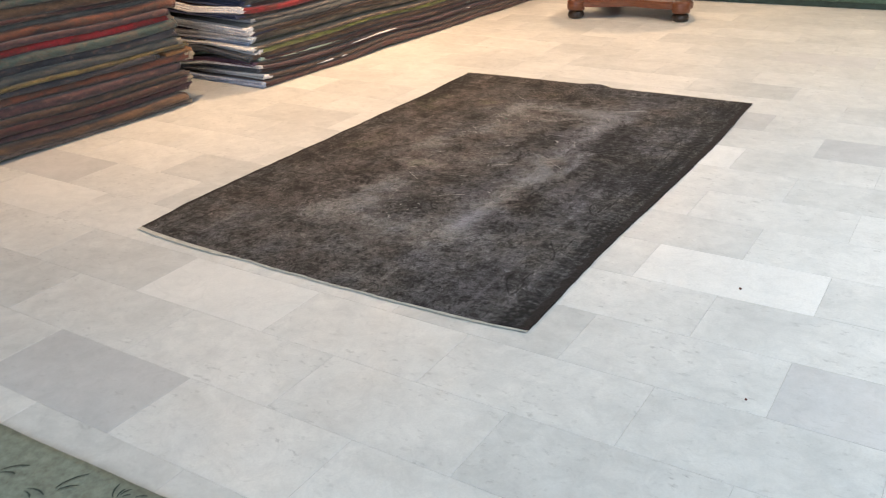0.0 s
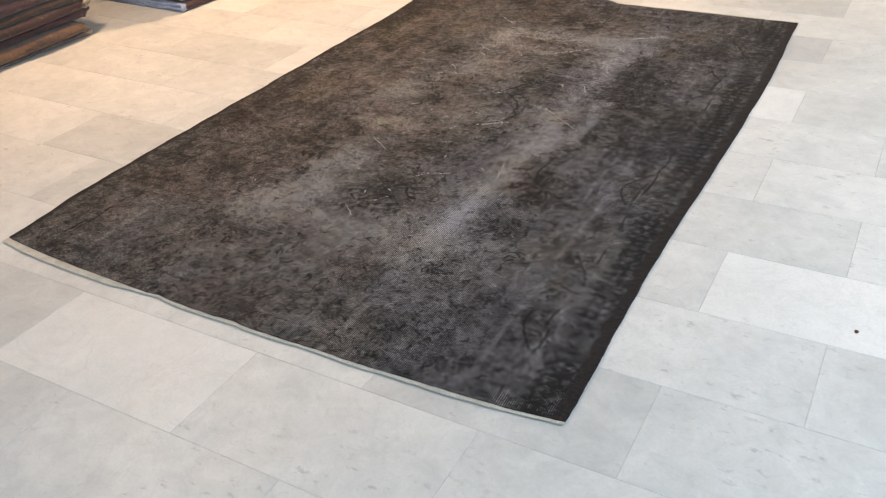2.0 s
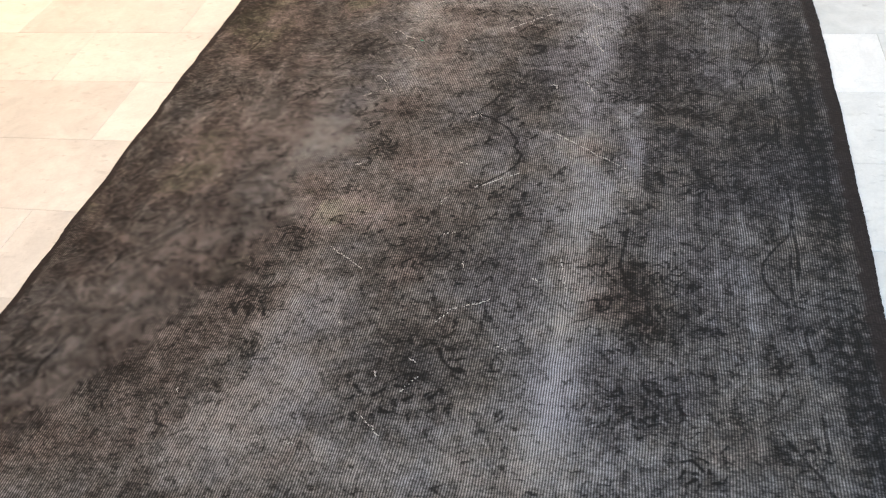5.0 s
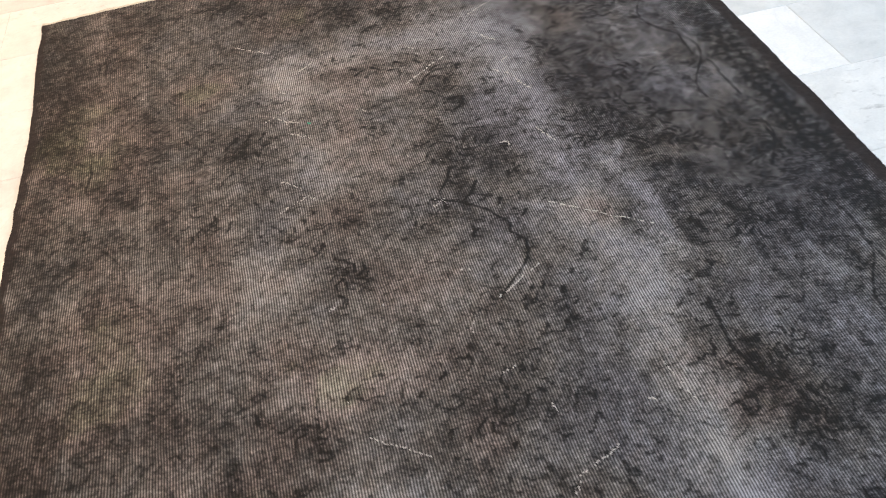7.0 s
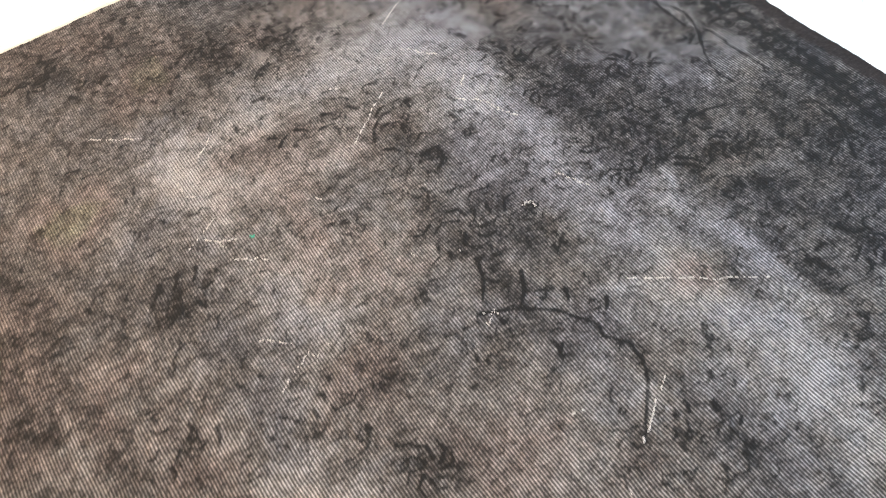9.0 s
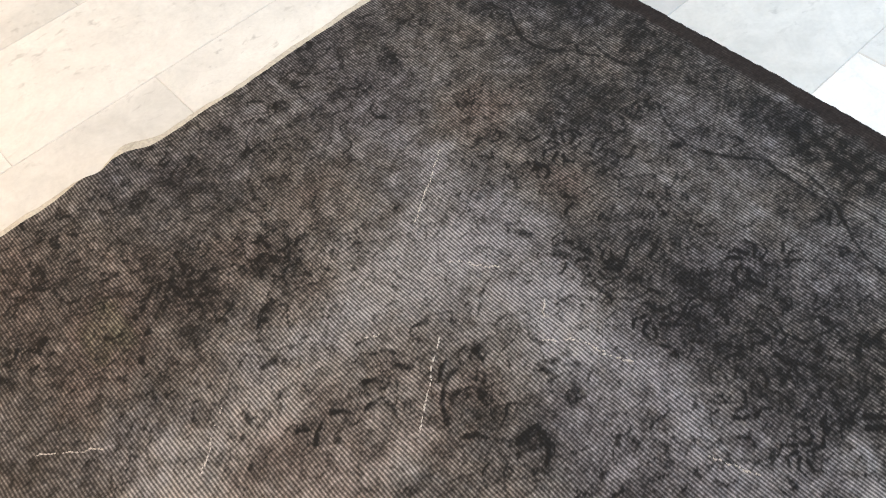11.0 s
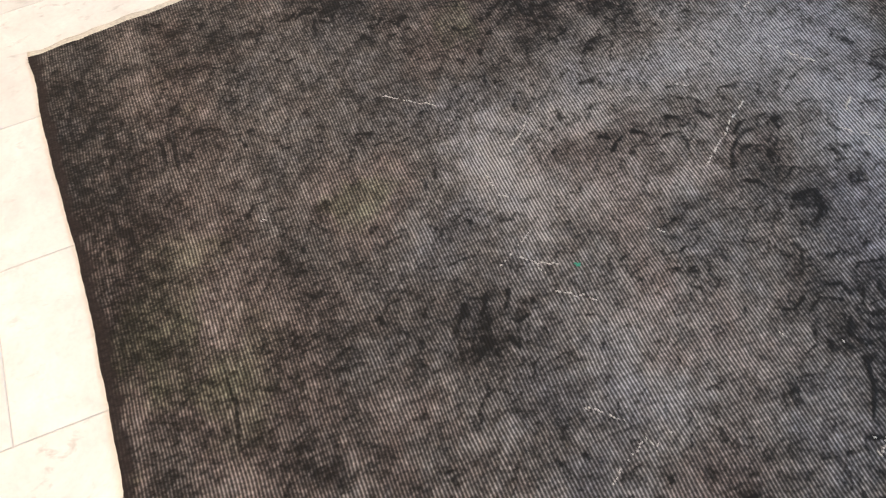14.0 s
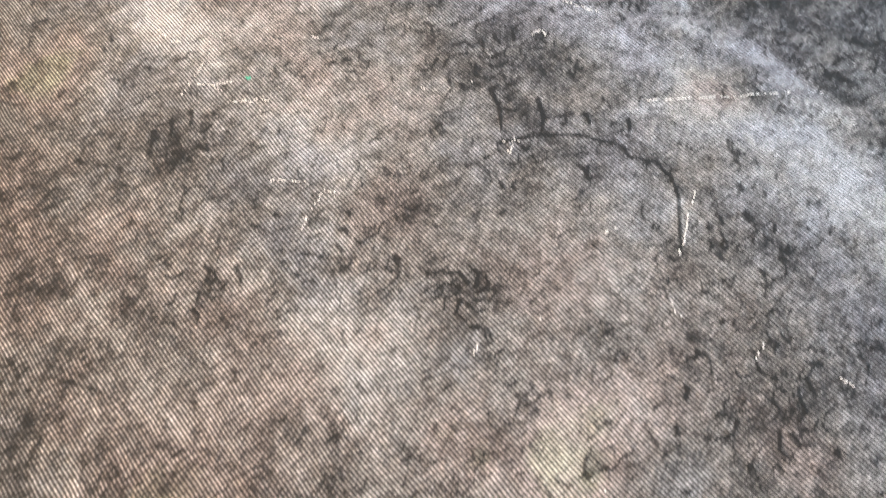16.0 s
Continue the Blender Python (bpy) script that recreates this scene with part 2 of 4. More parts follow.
# worn light areas: x, y, half width, half length, turn, strength
WORN = [
    (1.19, 1.55, 0.075, 0.60, 0, 0.26), (1.18, 0.68, 0.070, 0.26, 0, 0.44), (1.19, 2.04, 0.09, 0.17, 0, 0.58),
    (1.09, 2.24, 0.15, 0.075, -10, 0.60), (0.83, 2.24, 0.17, 0.060, 6, 0.46), (0.64, 2.15, 0.060, 0.10, 0, 0.42),
    (1.22, 1.20, 0.085, 0.16, 0, 0.44), (0.66, 0.72, 0.085, 0.24, 0, 0.47), (0.64, 1.16, 0.12, 0.055, 0, 0.46),
    (0.51, 1.42, 0.06, 0.12, 0, 0.22), (0.92, 0.47, 0.28, 0.07, 0, 0.32), (0.57, 0.50, 0.09, 0.09, 0, 0.38),
    (0.89, 1.33, 0.12, 0.07, 0, 0.22), (0.70, 1.80, 0.12, 0.12, 0, 0.20), (1.14, 1.70, 0.06, 0.10, 0, 0.26),
]
# narrow pale bands where the foundation shows: ends, half width, strength
PALE_BANDS = [
    (1.296, 1.63, 1.303, 1.26, 0.020, 0.34), (1.20, 1.11, 1.168, 0.50, 0.020, 0.30), (0.69, 2.06, 0.93, 2.03, 0.030, 0.26),
    (1.15, 2.30, 1.28, 2.39, 0.016, 0.30), (1.17, 2.05, 1.21, 1.76, 0.024, 0.26), (0.62, 2.02, 0.66, 2.26, 0.022, 0.26),
    (1.22, 1.34, 1.09, 1.49, 0.018, 0.22), (1.25, 1.30, 1.21, 1.10, 0.030, 0.22),
]
# places where dark pile is left: x, y, radius, strength
DARK_FIELD = [
    (1.00, 2.01, 0.050, 0.20), (0.98, 1.73, 0.085, 0.15), (0.97, 1.57, 0.050, 0.22), (1.03, 1.92, 0.040, 0.22), (0.86, 1.99, 0.050, 0.14),
    (0.50, 1.93, 0.065, 0.30), (0.98, 1.45, 0.060, 0.16), (0.68, 1.41, 0.060, 0.20), (1.07, 1.17, 0.060, 0.16), (0.86, 1.02, 0.070, 0.24),
    (0.75, 0.95, 0.080, 0.24), (0.89, 0.73, 0.090, 0.30), (0.89, 0.62, 0.070, 0.16), (0.74, 1.80, 0.045, 0.14), (1.04, 1.37, 0.045, 0.18),
]
DARK_BORDER = [
    (0.82, 2.49, 0.060, 0.20), (0.95, 2.43, 0.050, 0.24), (0.82, 2.41, 0.040, 0.12), (0.47, 2.63, 0.070, 0.26), (1.29, 2.04, 0.050, 0.26),
    (1.33, 1.90, 0.060, 0.26), (1.52, 2.23, 0.080, 0.20), (1.24, 1.07, 0.045, 0.30), (1.32, 0.95, 0.060, 0.26), (1.43, 1.86, 0.060, 0.20),
    (0.55, 1.06, 0.050, 0.26), (0.53, 0.85, 0.050, 0.26), (0.56, 0.72, 0.045, 0.24), (0.29, 0.66, 0.100, 0.22), (0.43, 0.94, 0.070, 0.22),
    (1.25, 0.39, 0.060, 0.26), (1.34, 0.66, 0.070, 0.28), (1.35, 0.85, 0.055, 0.22), (1.27, 1.66, 0.040, 0.20), (0.26, 2.05, 0.100, 0.10),
]
# dye showing through: x, y, radius, place on the tint ramp
DYES = [
    (0.69, 2.49, 0.07, 0.0), (1.37, 2.40, 0.10, 0.08), (1.37, 2.19, 0.08, 0.05), (0.41, 2.17, 0.08, 0.0), (0.10, 2.20, 0.10, 0.08),
    (0.14, 1.92, 0.09, 0.02), (0.26, 2.05, 0.11, 0.20), (0.53, 0.85, 0.09, 0.20), (0.47, 0.72, 0.09, 0.20), (0.31, 0.70, 0.14, 0.20),
    (0.43, 0.95, 0.09, 0.10), (1.30, 1.43, 0.06, 1.0), (1.19, 2.05, 0.10, 0.72), (1.08, 2.24, 0.14, 0.70), (1.17, 0.68, 0.10, 0.95),
    (1.21, 1.42, 0.06, 0.10), (0.64, 1.16, 0.07, 0.12), (0.30, 1.45, 0.14, 0.20), (0.20, 1.30, 0.10, 0.10), (1.30, 0.90, 0.10, 0.05),
    (1.60, 1.30, 0.12, 0.95), (0.80, 2.10, 0.12, 0.20), (0.70, 1.60, 0.10, 0.10), (0.98, 1.45, 0.08, 0.90),
]
# long thin light lines and dark guard lines that run the length of the border
GUARDS = [(1.545, 0.010, 0.20), (0.265, 0.010, 0.16), (1.655, 0.030, 0.16), (0.11, 0.050, 0.12), (1.185, 0.010, 0.26), (1.49, 0.006, 0.10)]
DARK_LINES = [(1.645, 0.0040), (1.630, 0.0032), (0.150, 0.0040), (0.134, 0.0032)]
# broken white threads: bold ones, then faint ones
BOLD = [
    (0.924, 2.038, 1.040, 2.126), (0.941, 1.259, 1.040, 1.323), (1.110, 1.490, 1.300, 1.345), (0.957, 0.858, 1.040, 0.896), (0.591, 2.000, 0.639, 1.967),
    (0.617, 1.931, 0.666, 1.894), (0.573, 1.758, 0.618, 1.717), (1.187, 1.936, 1.211, 1.893), (0.889, 1.556, 0.912, 1.574), (0.880, 1.562, 0.890, 1.545),
]
FAINT = [
    (0.667, 2.200, 0.745, 2.268), (0.602, 2.178, 0.611, 2.120), (0.611, 2.120, 0.632, 2.102), (0.564, 2.001, 0.628, 2.043), (0.512, 2.392, 0.588, 2.331),
    (0.563, 1.651, 0.630, 1.687), (0.631, 1.695, 0.633, 1.662), (0.878, 1.082, 0.926, 1.097), (1.167, 1.030, 1.188, 0.926), (0.652, 1.027, 0.744, 0.960),
    (0.833, 0.583, 0.889, 0.537), (1.141, 2.012, 1.181, 1.977), (1.181, 1.977, 1.187, 1.936), (1.281, 2.388, 1.152, 2.304), (1.142, 2.211, 1.189, 2.147),
    (1.170, 1.740, 1.204, 1.665), (0.932, 0.820, 0.957, 0.858), (0.898, 0.640, 0.930, 0.682), (0.890, 1.575, 0.912, 1.560), (0.610, 1.985, 0.617, 1.960),
]
# one end's spray of leaves, woven again at the other end of the field: root and tip
SPRAY = [
    (0.913, 2.150, 0.938, 2.126), (0.966, 2.172, 0.980, 2.148), (0.962, 2.140, 0.979, 2.113), (0.797, 2.160, 0.818, 2.142), (0.803, 2.120, 0.841, 2.148),
    (0.848, 2.148, 0.880, 2.114), (0.886, 2.116, 0.929, 2.111), (0.918, 2.108, 0.912, 2.070), (0.951, 2.010, 1.006, 2.080), (0.982, 2.044, 1.024, 2.034),
    (0.994, 2.066, 1.030, 2.070), (0.990, 2.072, 1.030, 2.097), (1.002, 1.930, 1.042, 1.932), (1.040, 1.934, 1.034, 1.898), (1.036, 1.902, 1.004, 1.878),
    (0.960, 1.990, 0.985, 1.960),
]
FLANK = [(0.558, 1.966, 0.533, 1.928), (0.524, 1.970, 0.497, 1.930), (0.489, 1.968, 0.463, 1.931), (0.490, 1.908, 0.501, 1.880), (0.527, 1.892, 0.536, 1.864), (0.455, 1.662, 0.445, 1.626)]
# the angular branch in the middle of the field, and stems in the border
BRANCH = [(0.882, 1.580), (0.942, 1.545), (0.985, 1.512), (1.020, 1.449), (1.012, 1.428), (1.036, 1.395), (1.030, 1.360), (1.012, 1.330), (0.963, 1.282)]
TWIGS = [(0.946, 1.671, 0.906, 1.597), (0.989, 1.605, 0.943, 1.547), (1.022, 1.533, 1.012, 1.512), (1.064, 1.480, 1.045, 1.460), (1.345, 1.622, 1.376, 1.582), (1.358, 1.632, 1.388, 1.592), (1.430, 1.690, 1.470, 1.700), (1.450, 1.689, 1.517, 1.672)]
STEM = [(1.304, 1.138), (1.295, 1.071), (1.290, 1.025), (1.308, 0.955), (1.344, 0.921)]
# flowers left in the border and the field: x, y, radius
FLOWERS = [
    (1.455, 1.600, 0.040), (1.455, 1.885, 0.045), (1.262, 1.660, 0.034), (1.238, 1.765, 0.034), (1.381, 1.006, 0.040), (1.283, 1.925, 0.040), (1.360, 1.780, 0.036),
    (1.295, 2.045, 0.040), (1.340, 0.642, 0.045), (1.346, 0.845, 0.042), (1.448, 0.519, 0.045), (1.265, 1.007, 0.034), (0.820, 2.490, 0.040), (0.950, 2.430, 0.038),
    (0.470, 2.630, 0.042), (0.531, 0.848, 0.036), (0.557, 1.065, 0.036), (0.563, 0.717, 0.034), (1.430, 2.240, 0.042), (1.085, 1.705, 0.018), (1.077, 1.620, 0.022),
    (0.401, 1.664, 0.034), (0.980, 1.740, 0.060), (0.678, 1.409, 0.045), (0.860, 1.010, 0.050), (1.480, 1.280, 0.040), (1.250, 0.390, 0.040), (0.820, 0.300, 0.040),
]

NX, NY = 680, 1040
gu, gv = np.meshgrid(np.linspace(0, 1, NX), np.linspace(0, 1, NY), indexing="ij")
bx0, by0 = gu * RX, gv * RY
# outline: slightly skewed, with bowed and wavy edges
west = -0.031 * smooth(0.0, 0.15, gv) - 0.022 * smooth(0.75, 1.0, gv) + 0.004 * lattice(by0, by0, 0.11, 81) + 0.0007 * lattice(by0, by0, 0.012, 84)
east = -0.015 * np.exp(-((gv - 0.26) / 0.20) ** 2) - 0.021 * smooth(0.75, 1.0, gv) + 0.002 * lattice(by0, by0, 0.13, 82) + 0.0009 * lattice(by0, by0, 0.012, 85)
xs = bx0 + (1 - gu) * west + gu * east
# small steps and a nick in the ends
near_end = 0.005 * np.exp(-((bx0 - 0.65) / 0.03) ** 2) + 0.006 * np.exp(-((bx0 - 0.90) / 0.04) ** 2)
far_end = 0.004 + 0.014 * smooth(0.0, 0.35, bx0) - 0.017 * smooth(0.93, 0.98, bx0) - 0.012 * np.exp(-((bx0 - 0.877) / 0.02) ** 2) + 0.002 * lattice(bx0, bx0, 0.05, 83)
ys = by0 + (near_end - 0.038 * np.sin(math.pi * gu) ** 0.6) * (1 - gv) ** 2 + far_end * gv ** 8 + 0.002 * lattice(bx0, by0, 0.12, 8)
px, py = xs, ys

small = 0.022 * lattice(px, py, 0.055, 3) + 0.008 * lattice(px, py, 0.018, 13)
small2 = 0.022 * lattice(px, py, 0.055, 4) + 0.008 * lattice(px, py, 0.018, 14)
wobx, woby = px + small, py + small2
columns = lattice(px, py * 0.03, 0.03, 91) * 0.6 + lattice(px, py * 0.03, 0.011, 92) * 0.4
rows = lattice(px * 0.06, py, 0.02, 93)
wear = 0.42 + 0.09 * fractal(px, py, 0.45, 11) + 0.06 * columns + 0.05 * rows
for x, y, a, b, turn, amp in WORN:
    c, s = math.cos(radians(turn)), math.sin(radians(turn))
    du, dv = (wobx - x) * c + (woby - y) * s, -(wobx - x) * s + (woby - y) * c
    wear = wear + 0.84 * amp * np.exp(-((np.abs(du) / a) ** 2.5 + (np.abs(dv) / b) ** 2.5))
edge_gap = np.minimum(np.minimum(px, RX - px), np.minimum(py, RY - py) * 0.8)
# Broad tone shifts by place: darker long borders, lighter towards the near end.
wear = wear - 0.05 * smooth(0.25, 0.04, edge_gap) + 0.05 * smooth(1.0, 0.4, py) - 0.11 * smooth(0.5, 0.1, RX - px) - 0.07 * smooth(0.36, 0.05, px) - 0.05 * smooth(0.5, 0.1, px) * smooth(2.0, 2.6, py) - 0.03 * smooth(1.3, 1.4, px) + 0.05 * np.exp(-((px - 0.95) / 0.35) ** 2 - ((py - 0.8) / 0.35) ** 2)
for x0, y0, x1, y1, w, amp in PALE_BANDS:
    wear = wear + amp * np.exp(-(segment(wobx, woby, x0, y0, x1, y1)[0] / w) ** 2)
for x, y, r, amp in DARK_FIELD + DARK_BORDER:
    wear = wear - 0.72 * amp * np.exp(-(((wobx - x) ** 2 + (woby - y) ** 2) / r ** 2) ** 1.3)
broken = smooth(-0.25, 0.45, fractal(px, py, 0.16, 95))
for x, w, amp in GUARDS:
    wear = wear + amp * np.exp(-((px + 0.004 * lattice(px, py, 0.2, 6) - x) / w) ** 2) * broken
wear = np.minimum(wear, 0.60 + 0.55 * (wear - 0.60)) - 0.03
wear = wear + 0.09 * fractal(px, py, 0.12, 61, 3, 0.7) + 0.11 * fractal(px, py, 0.036, 21, 3, 0.8) + 0.02

# dark curling figures left in the pile
def strokes(x, y, x0, y0, x1, y1, w):
    d, s = segment(x, y, x0, y0, x1, y1)
    return smooth(1.0, 0.35, d / (w * (1.0 - 0.55 * s) + 1e-6))


orn = np.zeros_like(px)


def draw_stroke(x0, y0, x1, y1, w, amount):
    """Adds one tapering stroke inside its own window of the grid."""
    pad = w + 0.03
    i0, i1 = np.searchsorted(gu[:, 0] * RX, (min(x0, x1) - pad, max(x0, x1) + pad + 0.04))
    j0, j1 = np.searchsorted(gv[0] * RY, (min(y0, y1) - pad - 0.04, max(y0, y1) + pad + 0.04))
    if i1 > i0 and j1 > j0:
        win = (slice(i0, i1), slice(j0, j1))
        orn[win] = np.maximum(orn[win], amount * strokes(px[win] + 0.07 * small[win], py[win] + 0.07 * small2[win], x0, y0, x1, y1, w))


def draw_leaf(x0, y0, x1, y1, w, amount, bend=0.25):
    """A bent comma of pile, thick at its root."""
    dx, dy = x1 - x0, y1 - y0
    mx_, my_ = x0 + 0.5 * dx - bend * dy, y0 + 0.5 * dy + bend * dx
    draw_stroke(x0, y0, mx_, my_, w, amount)
    draw_stroke(mx_, my_, x1, y1, w * 0.8, amount)


def draw_flower(x, y, r, amount):
    """Curled petals round a small dark heart, some of them worn away."""
    turn = random.uniform(0, 1)
    petals = 5 + int(r > 0.03) * 3
    for k in range(petals):
        if random.random() < 0.2:
            continue
        a = turn + 2 * math.pi * k / petals
        q = a + random.uniform(0.5, 0.9)
        l = r * random.uniform(0.75, 1.1)
        draw_leaf(x + 0.35 * r * math.cos(a), y + 0.35 * r * math.sin(a), x + l * math.cos(q), y + l * math.sin(q), random.uniform(0.0032, 0.0055), amount * random.uniform(0.7, 1.0), -0.3)
    if r > 0.03:
        for k in range(3):
            a = random.uniform(0, 6.28)
            draw_leaf(x + 1.15 * r * math.cos(a), y + 1.15 * r * math.sin(a), x + 1.8 * r * math.cos(a + 0.25), y + 1.8 * r * math.sin(a + 0.25), 0.0045, amount * 0.8)


for x0, y0, x1, y1 in SPRAY + FLANK:
    x0, y0, x1, y1 = 0.87 * x0 + 0.13 * x1, 0.87 * y0 + 0.13 * y1, 0.20 * x0 + 0.80 * x1, 0.20 * y0 + 0.80 * y1
    draw_leaf(x0, y0, x1, y1, 0.0070, 0.8, 0.10)
    draw_leaf(x0 * 0.96 + 0.035, RY - y0, x1 * 0.96 + 0.035, RY - y1, 0.0066, 0.75, -0.10)
for (x0, y0), (x1, y1) in zip(BRANCH, BRANCH[1:]):
    draw_stroke(x0, y0, x1, y1, 0.0046, 0.9)
    draw_stroke(x1, y1, x0, y0, 0.0040, 0.9)
for x0, y0, x1, y1 in TWIGS:
    draw_leaf(x0, y0, x1, y1, 0.0060, 0.9, 0.08)
for (x0, y0), (x1, y1) in zip(STEM, STEM[1:]):
    draw_stroke(x0, y0, x1, y1, 0.0060, 0.7)
for x, y, r in FLOWERS:
    draw_flower(x, y, r, 0.9)
# smaller worn flowers and leaves between them
for k in range(230):
    x, y = random.uniform(0.22, RX - 0.2), random.uniform(0.08, RY - 0.06)
    if k % 3:
        a, l = random.uniform(0, 6.28), random.uniform(0.014, 0.034)
        draw_leaf(x, y, x + l * math.cos(a), y + l * math.sin(a), random.uniform(0.003, 0.0052), random.uniform(0.3, 0.75), random.choice((-0.25, 0.25)))
    else:
        draw_flower(x, y, random.uniform(0.012, 0.028), random.uniform(0.3, 0.6))
# a vine winds along both long borders, with curls in its bends
for mid, side in ((1.612, 1), (0.190, -1)):
    for k in range(92):
        y0, y1 = 0.03 * k, 0.03 * (k + 1)
        if fractal(np.array(y0), np.array(side * 0.7), 0.14, 97) < -0.02:
            continue
        x0, x1 = (mid + 0.040 * math.sin(2 * math.pi * (v - 1.47) / 0.36) for v in (y0, y1))
        draw_stroke(x0, y0, x1, y1, 0.0042, 0.62 if side > 0 else 0.3)
        draw_stroke(x1, y1, x0, y0, 0.0042, 0.62 if side > 0 else 0.3)
    for k in range(15):
        y = 0.03 + 0.18 * k
        draw_flower(mid + (0.020 if k % 2 else -0.020), y + 0.02, 0.026, 0.75 if side > 0 else 0.3)

# fine curling lines over the field
for seed, size, reach in ((31, 0.036, 0.10), (131, 0.024, 0.15)):
    line = np.abs(fractal(px + 0.5 * small, py + 0.5 * small2, size, seed, 2))
    pieces = smooth(-0.15, 0.25, lattice(px, py, size * 0.75, seed + 7)) * smooth(-0.75, 0.15, fractal(px, py, 0.16, seed + 10))
    curls = smooth(reach, 0.25 * reach, line) * pieces
    orn = np.maximum(orn, (0.36 + 0.36 * smooth(0.35, 0.6, px) * smooth(1.6, 1.4, px)) * curls)
for x, w in DARK_LINES:
    orn = np.maximum(orn, 0.6 * smooth(1.2, 0.5, np.abs(px + 0.3 * small - x) / w) * smooth(0.15, 0.5, lattice(px * 0.1, py, 0.10, int(x * 900))))
# rosettes in the outer border
cell = 0.030
for side in (RX - 0.085, 0.07):
    band = smooth(0.045, 0.025, np.abs(px - side))
    dots = np.hypot((px - side + small * 0.4 + cell / 2) % cell - cell / 2, ((py + small2 * 0.4) % cell) - cell / 2)
    orn = np.maximum(orn, band * smooth(0.007, 0.013, dots) * ((0.30 if side > 1 else 0.12) + 0.22 * lattice(px, py, 0.2, 66)))

# Dye differs at random; warm left to cool right is lamp light painted in.
tint = 0.40 + 0.26 * smooth(0.4, 1.35, px) + 0.36 * fractal(px, py, 0.22, 51, 5, 0.7)
for x, y, r, dye_and_light in DYES:
    g = 0.8 * np.exp(-(((wobx - x) ** 2 + (woby - y) ** 2) / r ** 2) ** 1.2)
    tint = tint * (1 - g) + (dye_and_light + 0.25 * (tint - 0.5)) * g
scratch = np.zeros_like(px)
nicks = smooth(0.72, 0.95, lattice(px, py, 0.009, 75)) * smooth(0.2, 0.7, lattice(px, py, 0.10, 76)) * smooth(0.3, 0.6, wear)
scratch = np.maximum(scratch, 0.42 * nicks)
hem = np.maximum(smooth(0.022, 0.012, bx0 + 0.007 * lattice(px, py, 0.02, 5)), smooth(0.038, 0.027, RX - bx0 + 0.007 * lattice(px, py, 0.02, 5)))

lift = 0.012 * np.exp(-((px - 0.84) / 0.07) ** 2 - ((by0 - RY) / 0.05) ** 2)
zs = 0.0075 + 0.0010 * orn - 0.0012 * np.clip(wear, 0, 1) + 0.0012 * lattice(px, py, 0.35, 9) + 0.0005 * lattice(px, py, 0.012, 10) + lift


def sheet(name, x, y, z, fields, mat, thick=None):
    """A grid mesh with a skirt to the ground, and named values at its points."""
    nx, ny = x.shape
    rim = np.concatenate([np.arange(nx) * ny, (nx - 1) * ny + np.arange(1, ny), np.arange(nx - 2, -1, -1) * ny + ny - 1, np.arange(ny - 2, 0, -1)])
    co = np.stack([x.ravel(), y.ravel(), z.ravel()], 1)
    foot = co[rim].copy()
    foot[:, 2] = np.maximum(foot[:, 2] - 0.0095, 0.0004) if thick is None else foot[:, 2] - thick
    n = len(co)
    i, j = np.meshgrid(np.arange(nx - 1), np.arange(ny - 1), indexing="ij")
    a = (i * ny + j).ravel()
    quads = np.stack([a, a + ny, a + ny + 1, a + 1], 1)
    k = np.arange(len(rim))
    k1 = (k + 1) % len(rim)
    quads = np.concatenate([quads, np.stack([rim[k1], rim[k], n + k, n + k1], 1)])
    me = bpy.data.meshes.new(name)
    allco = np.concatenate([co, foot])
    me.vertices.add(len(allco))
    me.vertices.foreach_set("co", allco.ravel())
    me.loops.add(quads.size)
    me.loops.foreach_set("vertex_index", quads.ravel())
    me.polygons.add(len(quads))
    me.polygons.foreach_set("loop_start", np.arange(0, quads.size, 4))
    me.update(calc_edges=True)
    for key, values in fields.items():
        at = me.attributes.new(key, "FLOAT", "POINT")
        flat = np.concatenate([values.ravel(), values.ravel()[rim]]).astype(np.float32)
        at.data.foreach_set("value", flat)
    me.polygons.foreach_set("use_smooth", np.ones(len(quads), bool))
    me.materials.append(mat)
    me.update()
    return new(name, me)


